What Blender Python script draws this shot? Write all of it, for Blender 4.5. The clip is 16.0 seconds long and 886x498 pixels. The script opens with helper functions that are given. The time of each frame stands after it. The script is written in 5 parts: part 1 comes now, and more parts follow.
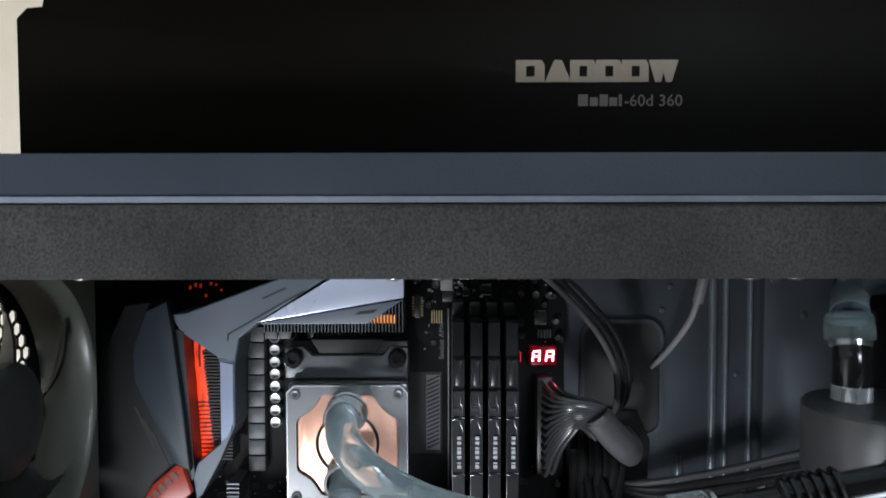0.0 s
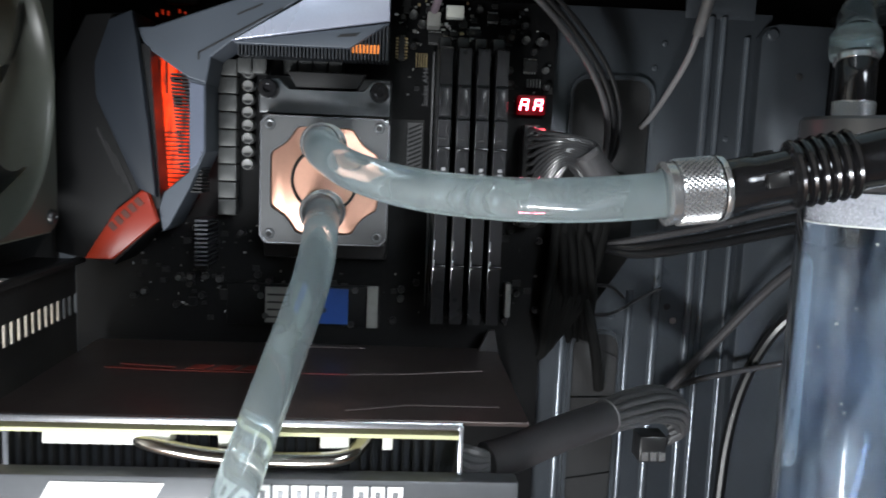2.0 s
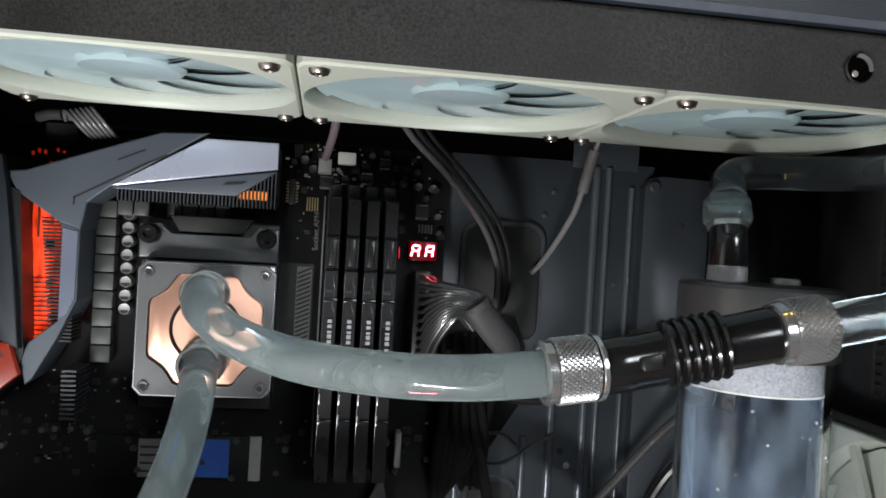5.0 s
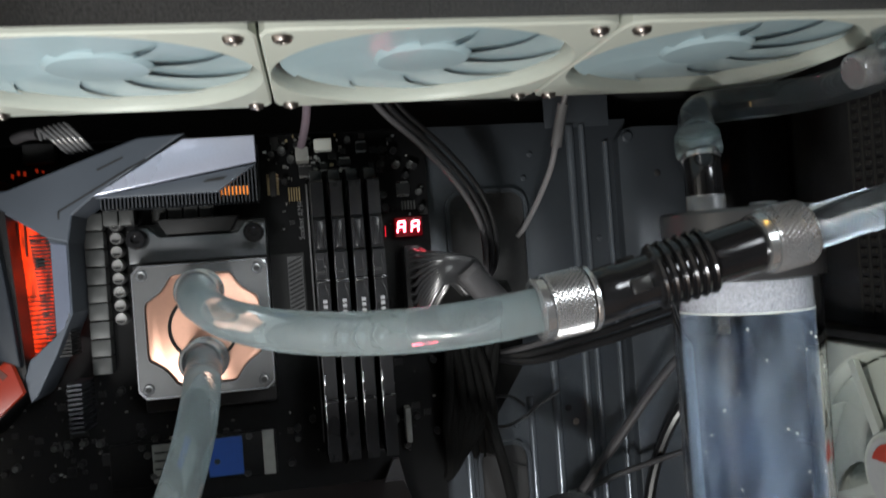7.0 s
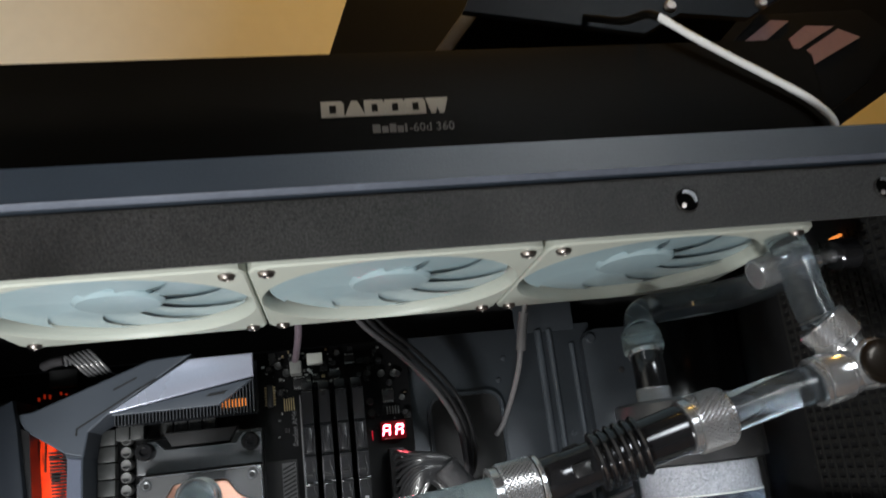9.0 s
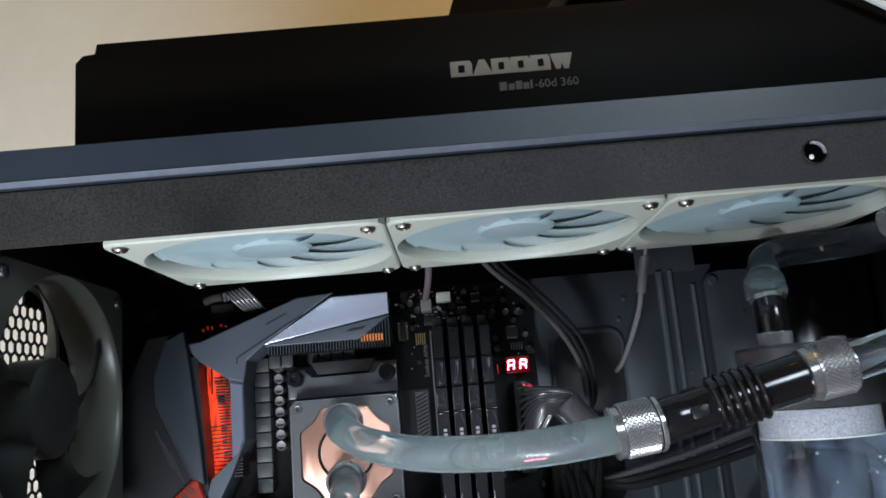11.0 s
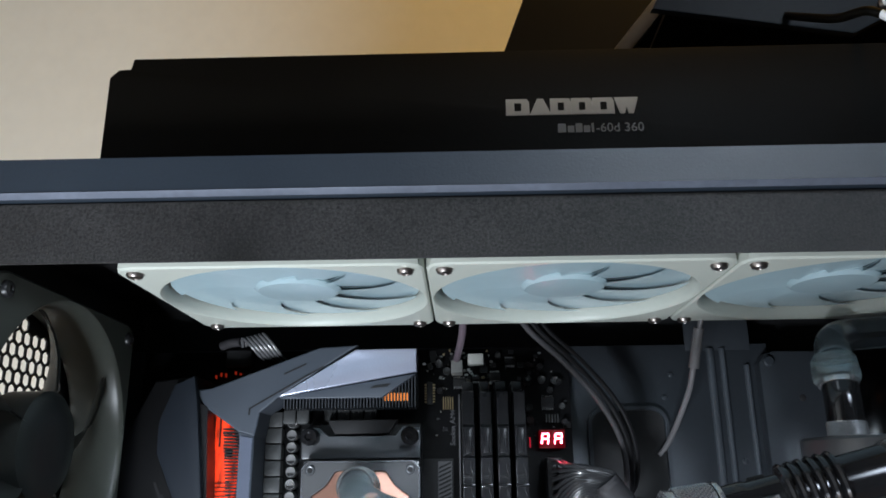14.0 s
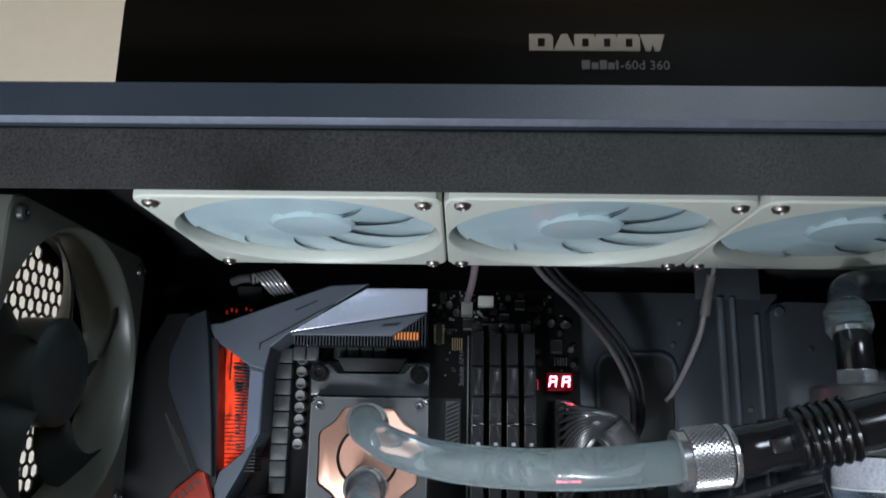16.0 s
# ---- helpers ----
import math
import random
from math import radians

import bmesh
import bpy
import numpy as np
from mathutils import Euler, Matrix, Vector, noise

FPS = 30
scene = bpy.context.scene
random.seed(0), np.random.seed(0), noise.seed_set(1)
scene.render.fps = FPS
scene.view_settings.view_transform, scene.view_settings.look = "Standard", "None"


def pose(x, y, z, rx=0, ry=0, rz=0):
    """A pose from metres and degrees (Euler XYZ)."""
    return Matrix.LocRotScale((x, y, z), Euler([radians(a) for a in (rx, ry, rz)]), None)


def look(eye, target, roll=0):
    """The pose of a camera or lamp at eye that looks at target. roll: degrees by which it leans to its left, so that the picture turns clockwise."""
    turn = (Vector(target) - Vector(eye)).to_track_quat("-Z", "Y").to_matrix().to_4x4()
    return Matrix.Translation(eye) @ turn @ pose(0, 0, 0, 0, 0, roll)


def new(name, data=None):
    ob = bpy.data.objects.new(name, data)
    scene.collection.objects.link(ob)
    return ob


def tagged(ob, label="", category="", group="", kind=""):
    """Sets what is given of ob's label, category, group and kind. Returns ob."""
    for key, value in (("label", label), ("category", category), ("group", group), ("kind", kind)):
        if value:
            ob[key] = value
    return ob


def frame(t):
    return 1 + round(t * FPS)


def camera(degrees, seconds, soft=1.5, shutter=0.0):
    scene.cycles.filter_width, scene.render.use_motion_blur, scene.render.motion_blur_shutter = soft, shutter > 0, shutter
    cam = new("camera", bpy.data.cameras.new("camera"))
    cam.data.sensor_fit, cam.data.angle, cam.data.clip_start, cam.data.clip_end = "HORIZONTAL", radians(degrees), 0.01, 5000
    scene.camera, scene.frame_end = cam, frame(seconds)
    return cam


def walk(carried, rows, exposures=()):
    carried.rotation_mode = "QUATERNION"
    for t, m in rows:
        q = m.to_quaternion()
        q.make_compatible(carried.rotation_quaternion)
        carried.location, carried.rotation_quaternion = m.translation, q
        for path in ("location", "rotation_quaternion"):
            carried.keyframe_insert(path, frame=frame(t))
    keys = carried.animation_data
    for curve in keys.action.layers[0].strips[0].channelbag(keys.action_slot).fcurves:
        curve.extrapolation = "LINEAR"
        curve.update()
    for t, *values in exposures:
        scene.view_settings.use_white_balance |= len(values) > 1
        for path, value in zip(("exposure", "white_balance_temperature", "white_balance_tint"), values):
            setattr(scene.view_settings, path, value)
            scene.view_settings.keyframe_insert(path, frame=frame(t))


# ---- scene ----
cam = camera(59.5, 16.0, soft=1.7, shutter=0.3)
PATH = [
    (0, (0.049, -0.417, 0.52), (0.046, 1.581, 0.427), -0.1),
    (0.5, (0.042, -0.423, 0.495), (0.109, 1.572, 0.374), 0.9),
    (1, (0.045, -0.42, 0.457), (0.132, 1.566, 0.235), 2.6),
    (1.5, (0.034, -0.413, 0.438), (0.069, 1.569, 0.178), 1.7),
    (2, (0.038, -0.406, 0.418), (0.144, 1.575, 0.165), 2.3),
    (2.5, (0.052, -0.383, 0.431), (0.308, 1.6, 0.406), 3.1),
    (3, (0.053, -0.396, 0.444), (0.34, 1.582, 0.497), 3.4),
    (3.5, (0.051, -0.393, 0.442), (0.347, 1.585, 0.485), 4.2),
    (6, (0.05, -0.406, 0.465), (0.386, 1.565, 0.408), 0.0),
    (6.5, (0.047, -0.409, 0.472), (0.393, 1.561, 0.438), -2.7),
    (7, (0.051, -0.404, 0.429), (0.388, 1.567, 0.433), -4.1),
    (7.5, (0.046, -0.399, 0.402), (0.377, 1.572, 0.346), -2.8),
    (8, (0.057, -0.405, 0.39), (0.421, 1.56, 0.461), -1.6),
    (8.5, (0.069, -0.425, 0.39), (0.4, 1.502, 0.811), -5.9),
    (9, (0.067, -0.454, 0.42), (0.387, 1.446, 0.955), -6.8),
    (9.5, (0.078, -0.488, 0.431), (0.28, 1.452, 0.875), -4.5),
    (10, (0.073, -0.488, 0.426), (0.153, 1.477, 0.789), -3.6),
    (12.5, (0.054, -0.452, 0.427), (0.03, 1.496, 0.879), -4.8),
    (13, (0.053, -0.451, 0.428), (0.023, 1.487, 0.921), -3.3),
    (13.5, (0.054, -0.449, 0.426), (0.014, 1.475, 0.971), -1.9),
    (14, (0.053, -0.445, 0.422), (0.01, 1.471, 0.991), -0.6),
    (14.5, (0.051, -0.444, 0.425), (0.006, 1.471, 1.001), 0.4),
    (15, (0.048, -0.441, 0.429), (0.002, 1.474, 1.003), 1.2),
    (15.5, (0.051, -0.443, 0.423), (0.004, 1.481, 0.967), 1.4),
    (16, (0.047, -0.441, 0.416), (-0.002, 1.507, 0.869), 1.0),
]
# seconds, stops, kelvin, tint
EXPOSURES = [(0.0, 0.08, 6200, 10), (1.0, 0.0, 6050, 10), (1.5, 0.1, 6400, 10), (2.0, 0.28, 6500, 10), (2.5, 0.28, 6600, 10), (3.0, 0.03, 6650, 10), (3.5, 0.05, 6600, 10), (6.0, 0.1, 6900, 10), (6.5, -0.03, 6900, 10),
             (7.5, 0.17, 6750, 10), (8.0, 0.27, 6850, 10), (8.5, 0.12, 6900, 10), (9.0, -0.1, 6700, 10), (9.5, -0.1, 6350, 10), (10.0, -0.1, 6200, 10), (12.5, -0.06, 5950, 10), (15.5, -0.06, 6000, 10), (16.0, -0.17, 6050, 10)]
walk(cam, [(t, look(eye, target, roll)) for t, eye, target, roll in PATH], EXPOSURES)

# ---- world and lamps ----
world = bpy.data.worlds.new("room_dim")
scene.world = world
world.use_nodes = True
world.node_tree.nodes["Background"].inputs[0].default_value = (1.0, 0.86, 0.68, 1)
world.node_tree.nodes["Background"].inputs[1].default_value = 0.008


def area_lamp(name, eye, target, size, watts, colour):
    data = bpy.data.lights.new(name, "AREA")
    data.shape, data.size, data.size_y, data.energy, data.color = "RECTANGLE", size[0], size[1], watts, colour
    ob = new(name, data)
    ob.matrix_world = look(eye, target)
    return ob


# a bright work lamp low in front of the case, the room's warm ceiling lamp, and an added weak fill from the front
KEY = area_lamp("work_lamp_light", (-0.18, -0.60, 0.035), (-0.75, 0.30, 0.95), (0.36, 0.04), 7.4, (0.94, 0.98, 1.0))
KEY.data.spread = radians(165)
WARM = area_lamp("ceiling_lamp_light", (0.55, -0.50, 2.40), (0.32, 0.45, 0.75), (0.22, 0.22), 4.3, (1.0, 0.55, 0.09))
WARM.data.spread = radians(80)
# added narrow fill that lifts the dark inside of the case
FILL = area_lamp("front_fill_light", (0.75, -1.85, 1.05), (0.10, 0.0, 0.33), (0.8, 0.7), 0.7, (0.86, 0.94, 1.0))
FILL.data.spread = radians(22)

# ---- materials ----
MATS = {}


def material(name, colour, rough=0.5, metal=0.0, grain=0.0, scale=300.0, bump=0.0, coat=0.0, speck=None, random_tint=0.0,
             stain=0.0, transmission=0.0, ior=1.45, specular=0.5, emit=None, power=0.0, alpha=1.0, subsurface=0.0):
    """Principled surface with grain, larger stains and fine relief."""
    if name in MATS:
        return MATS[name]
    m = bpy.data.materials.new(name)
    m.use_nodes = True
    nt = m.node_tree
    b = nt.nodes["Principled BSDF"]
    b.inputs["Base Color"].default_value = (*colour, 1)
    b.inputs["Roughness"].default_value = rough
    b.inputs["Metallic"].default_value = metal
    b.inputs["IOR"].default_value = ior
    b.inputs["Transmission Weight"].default_value = transmission
    b.inputs["Coat Weight"].default_value = coat
    b.inputs["Specular IOR Level"].default_value = specular
    b.inputs["Alpha"].default_value = alpha
    if subsurface:
        b.inputs["Subsurface Weight"].default_value = subsurface
        b.inputs["Subsurface Radius"].default_value = (0.004, 0.005, 0.005)
    if emit:
        b.inputs["Emission Color"].default_value = (*emit, 1)
        b.inputs["Emission Strength"].default_value = power
    coord = nt.nodes.new("ShaderNodeTexCoord")
    link = nt.links.new
    if grain or stain or random_tint or speck:
        fine = nt.nodes.new("ShaderNodeTexNoise")
        fine.inputs["Scale"].default_value, fine.inputs["Detail"].default_value = scale, 4
        link(coord.outputs["Object"], fine.inputs["Vector"])
        wide = nt.nodes.new("ShaderNodeTexNoise")
        wide.inputs["Scale"].default_value, wide.inputs["Detail"].default_value = 26.0, 5
        link(coord.outputs["Object"], wide.inputs["Vector"])
        total = nt.nodes.new("ShaderNodeMath")
        total.operation = "MULTIPLY_ADD"
        link(fine.outputs["Fac"], total.inputs[0])
        total.inputs[1].default_value, total.inputs[2].default_value = grain * 2, 1 - grain
        second = nt.nodes.new("ShaderNodeMath")
        second.operation = "MULTIPLY_ADD"
        link(wide.outputs["Fac"], second.inputs[0])
        second.inputs[1].default_value, second.inputs[2].default_value = stain * 2, 1 - stain
        both = nt.nodes.new("ShaderNodeMath")
        both.operation = "MULTIPLY"
        link(total.outputs[0], both.inputs[0])
        link(second.outputs[0], both.inputs[1])
        last = both
        if random_tint:
            info = nt.nodes.new("ShaderNodeObjectInfo")
            third = nt.nodes.new("ShaderNodeMath")
            third.operation = "MULTIPLY_ADD"
            link(info.outputs["Random"], third.inputs[0])
            third.inputs[1].default_value, third.inputs[2].default_value = random_tint * 2, 1 - random_tint
            last = nt.nodes.new("ShaderNodeMath")
            last.operation = "MULTIPLY"
            link(both.outputs[0], last.inputs[0])
            link(third.outputs[0], last.inputs[1])
        mix = nt.nodes.new("ShaderNodeVectorMath")
        mix.operation = "SCALE"
        mix.inputs[0].default_value = colour
        link(last.outputs[0], mix.inputs["Scale"])
        out = mix.outputs[0]
        if speck:
            dots = nt.nodes.new("ShaderNodeTexVoronoi")
            dots.inputs["Scale"].default_value = speck[1]
            link(coord.outputs["Object"], dots.inputs["Vector"])
            ramp = nt.nodes.new("ShaderNodeMapRange")
            ramp.inputs[1].default_value, ramp.inputs[2].default_value = 0.12, 0.30
            ramp.inputs[3].default_value, ramp.inputs[4].default_value = speck[2], 0.0
            link(dots.outputs["Distance"], ramp.inputs[0])
            blend = nt.nodes.new("ShaderNodeMix")
            blend.data_type = "RGBA"
            link(ramp.outputs[0], blend.inputs[0])
            link(out, blend.inputs[6])
            blend.inputs[7].default_value = (*speck[0], 1)
            out = blend.outputs[2]
        link(out, b.inputs["Base Color"])
        rr = nt.nodes.new("ShaderNodeMath")
        rr.operation = "MULTIPLY_ADD"
        link(wide.outputs["Fac"], rr.inputs[0])
        rr.inputs[1].default_value, rr.inputs[2].default_value = 0.3 * rough, rough * 0.85
        link(rr.outputs[0], b.inputs["Roughness"])
        if bump:
            bm_node = nt.nodes.new("ShaderNodeBump")
            bm_node.inputs["Strength"].default_value, bm_node.inputs["Distance"].default_value = bump, 0.0006
            link(fine.outputs["Fac"], bm_node.inputs["Height"])
            link(bm_node.outputs[0], b.inputs["Normal"])
    MATS[name] = m
    return m


BLACK_COAT = material("black_powder_coat", (0.022, 0.021, 0.021), 0.5, grain=1.5, scale=1000, bump=0.35, stain=0.85, speck=((0.15, 0.14, 0.12), 2300, 0.28), specular=0.3)
BLUE_COAT = material("satin_slate_paint", (0.019, 0.026, 0.036), 0.38, grain=0.12, scale=1200, bump=0.12, stain=0.2)
STEEL = material("dark_grey_steel", (0.046, 0.053, 0.062), 0.36, metal=0.3, grain=0.1, scale=800, bump=0.1, stain=0.25)
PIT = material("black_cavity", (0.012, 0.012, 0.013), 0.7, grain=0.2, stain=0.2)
RAD_BLACK = material("radiator_black", (0.0022, 0.0018, 0.0013), 0.5, specular=0.07, grain=0.15, scale=700, bump=0.1, stain=0.2)
PRINT = material("champagne_print", (0.16, 0.138, 0.108), 0.5, grain=0.1)
PRINT_DIM = material("dim_print", (0.075, 0.067, 0.056), 0.5, grain=0.1)
FAN_WHITE = material("cream_fan_plastic", (0.50, 0.53, 0.475), 0.4, grain=0.03, scale=500, stain=0.05)
BLADE = material("pale_blue_blade_plastic", (0.36, 0.47, 0.51), 0.22, grain=0.03, stain=0.05, subsurface=0.2)
FAN_DARK = material("smoky_fan_plastic", (0.062, 0.067, 0.057), 0.34, grain=0.08, stain=0.2)
FAN_ROTOR = material("smoky_rotor_plastic", (0.022, 0.025, 0.024), 0.35, specular=0.35, grain=0.05, stain=0.2)
# glossier than the tray, and lighter: the beads' highlight lines put into the colour
BEAD_HIGHLIGHT = material("bead_highlight_steel", (0.11, 0.125, 0.145), 0.24, metal=0.5, grain=0.1, scale=800, bump=0.05, stain=0.2)
SCREW = material("nickel_screw", (0.36, 0.32, 0.30), 0.34, metal=1.0, grain=0.1, stain=0.1)
CHROME = material("bright_nickel", (0.58, 0.59, 0.61), 0.18, metal=0.8, grain=0.06, stain=0.12)
KNURL = material("knurled_nickel", (0.43, 0.435, 0.45), 0.27, metal=0.75, grain=0.15, stain=0.15)
BLACK_CHROME = material("black_nickel", (0.03, 0.03, 0.033), 0.16, metal=0.6, coat=0.4, grain=0.1, stain=0.2)
BLACK_PLASTIC = material("black_plastic", (0.014, 0.014, 0.015), 0.34, grain=0.1, stain=0.2)
RUBBER = material("black_cable_rubber", (0.009, 0.009, 0.010), 0.3, grain=0.15, scale=700, stain=0.2)
# matt black for slot cables and for the painted shadow beside the board
DULL = material("shade_black_sleeve", (0.006, 0.006, 0.006), 0.75, specular=0.15, grain=0.2, stain=0.2)
GREY_SLEEVE = material("grey_heat_shrink", (0.042, 0.040, 0.043), 0.5, grain=0.15, stain=0.2)
BRAID = material("ribbed_black_sleeve", (0.06, 0.06, 0.063), 0.45, grain=0.3, scale=1500, bump=0.5, stain=0.2)
WIRE_GLOSS = material("glossy_black_wire", (0.030, 0.030, 0.032), 0.3, coat=0.25, grain=0.1, stain=0.1)
LEAD_GREY = material("light_grey_sleeve", (0.15, 0.145, 0.15), 0.5, grain=0.12, stain=0.15)
PCB = material("matt_black_board", (0.0055, 0.0055, 0.006), 0.5, specular=0.15, grain=0.3, scale=400, stain=0.3)
HEATSINK = material("gunmetal_heatsink", (0.062, 0.073, 0.092), 0.46, metal=0.15, grain=0.06, scale=1500, bump=0.03, stain=0.12)
LIGHT_PLATE = material("brushed_silver_plate", (0.50, 0.53, 0.66), 0.28, metal=0.45, grain=0.08, scale=900, stain=0.12)
FIN = material("dark_fin_metal", (0.06, 0.065, 0.075), 0.4, metal=0.5, grain=0.1)
CHOKE = material("grey_choke", (0.050, 0.052, 0.052), 0.5, metal=0.2, grain=0.12, stain=0.15, random_tint=0.12)
ALU = material("capacitor_aluminium", (0.60, 0.60, 0.60), 0.28, metal=0.9, grain=0.06, stain=0.1, random_tint=0.08)
COPPER = material("bright_copper", (0.74, 0.42, 0.315), 0.42, metal=1.0, grain=0.06, scale=600, stain=0.1)
ACRYLIC_GREY = material("satin_block_nickel", (0.185, 0.188, 0.195), 0.26, metal=0.55, grain=0.06, stain=0.12)
BRACKET = material("grey_bracket_steel", (0.125, 0.13, 0.138), 0.34, metal=0.5, grain=0.08, stain=0.2)
RAM_BLACK = material("black_ram_spreader", (0.016, 0.016, 0.018), 0.28, metal=0.2, grain=0.1, stain=0.2)
RAM_GREY = material("grey_board_print", (0.10, 0.10, 0.105), 0.5, grain=0.1)
WHITE_PRINT = material("white_print", (0.75, 0.75, 0.75), 0.5, grain=0.03)
WHITE_PLASTIC = material("ivory_connector", (0.62, 0.63, 0.58), 0.45, grain=0.05)
GOLD = material("gold_contact", (0.70, 0.55, 0.32), 0.3, metal=0.9, grain=0.1)
BLUE_LABEL = material("blue_label", (0.010, 0.055, 0.25), 0.45, grain=0.1)
GREY_LABEL = material("grey_label", (0.22, 0.22, 0.21), 0.5, grain=0.15)
ORANGE_PLATE = material("orange_red_badge", (0.15, 0.012, 0.006), 0.36, grain=0.08, stain=0.1, emit=(1.0, 0.10, 0.03), power=0.10)
BADGE_PRINT = material("badge_dark_print", (0.06, 0.015, 0.01), 0.5, grain=0.1)
RED_GLOW = material("red_light_guide", (0.5, 0.04, 0.01), 0.4, grain=0.3, scale=160, stain=0.3, emit=(1.0, 0.040, 0.004), power=1.1)
nt = RED_GLOW.node_tree
uneven = nt.nodes.new("ShaderNodeTexNoise")
uneven.inputs["Scale"].default_value, uneven.inputs["Detail"].default_value = 330.0, 3
stretch_map = nt.nodes.new("ShaderNodeMapping")
stretch_map.inputs["Scale"].default_value = (1.0, 1.0, 0.3)
uneven_coord = nt.nodes.new("ShaderNodeTexCoord")
level = nt.nodes.new("ShaderNodeMapRange")
level.inputs[1].default_value, level.inputs[2].default_value = 0.36, 0.66
level.inputs[3].default_value, level.inputs[4].default_value = 0.16, 1.5
nt.links.new(uneven_coord.outputs["Object"], stretch_map.inputs["Vector"])
nt.links.new(stretch_map.outputs[0], uneven.inputs["Vector"])
nt.links.new(uneven.outputs["Fac"], level.inputs[0])
nt.links.new(level.outputs[0], nt.nodes["Principled BSDF"].inputs["Emission Strength"])
FAINT_GLOW = material("faint_red_glint", (0.2, 0.03, 0.015), 0.4, emit=(1.0, 0.06, 0.015), power=0.16)
ORANGE_GLOW = material("orange_emission", (0.5, 0.15, 0.04), 0.4, emit=(1.0, 0.30, 0.06), power=1.0)
LED_RED = material("red_led_segment", (1.0, 0.3, 0.3), 0.4, emit=(1.0, 0.10, 0.15), power=30.0)
# dark red face; its weak emission stands in for the digits' halo
LED_FACE = material("led_halo_face", (0.05, 0.004, 0.006), 0.25, grain=0.05, emit=(1.0, 0.0, 0.02), power=0.07)
STATUS_RED = material("status_red", (0.3, 0.01, 0.02), 0.4, emit=(1.0, 0.02, 0.05), power=0.9)
SHROUD = material("satin_grey_shroud", (0.10, 0.105, 0.115), 0.4, metal=0.2, grain=0.08, stain=0.12)
BACKPLATE = material("brushed_black_backplate", (0.085, 0.066, 0.064), 0.36, metal=0.5, grain=0.2, scale=200, stain=0.3)
RED_PRINT = material("dull_red_print", (0.25, 0.04, 0.03), 0.45, grain=0.1)
GREY_PRINT = material("dull_grey_print", (0.16, 0.13, 0.13), 0.45, grain=0.1)
EDGE_GREEN = material("board_edge", (0.50, 0.50, 0.28), 0.5, grain=0.1)
EDGE_STEEL = material("polished_edge", (0.55, 0.57, 0.62), 0.25, metal=0.9, grain=0.05)
HEATPIPE = material("nickel_heatpipe", (0.55, 0.52, 0.49), 0.2, metal=1.0, grain=0.05)
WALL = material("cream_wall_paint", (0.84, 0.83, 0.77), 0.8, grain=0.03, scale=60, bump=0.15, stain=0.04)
# dim grey for the unseen walls and ceiling, so they bounce little light
DIM_WALL = material("unseen_wall_grey", (0.22, 0.22, 0.23), 0.8, grain=0.03, scale=60, stain=0.04)
# lighter slate that paints the highlight along the lip's lower edge
LIP_HIGHLIGHT = material("lip_highlight_slate", (0.12, 0.137, 0.175), 0.35, metal=0.2, grain=0.2, scale=300, stain=0.35)
WOOD = material("brown_desk_wood", (0.22, 0.13, 0.07), 0.45, grain=0.2, scale=40, stain=0.2)
CABINET = material("black_cabinet_paint", (0.004, 0.0036, 0.0036), 0.6, specular=0.1, grain=0.15, stain=0.2)
CABINET_EDGE = material("grey_cabinet_edge", (0.055, 0.052, 0.05), 0.5, grain=0.1, stain=0.1)
STRIPE = material("faded_pink_stripe", (0.30, 0.15, 0.13), 0.55, grain=0.1, stain=0.15)
WHITE_CABLE = material("white_cable_jacket", (0.72, 0.72, 0.72), 0.45, grain=0.05, stain=0.08)
CLEAR = material("clear_acrylic", (0.97, 0.985, 1.0), 0.03, transmission=1.0, ior=1.18)
FROST = material("frosted_thread_acrylic", (0.40, 0.41, 0.45), 0.2, transmission=0.3, ior=1.3, grain=0.6, scale=900, bump=1.0, stain=0.3)


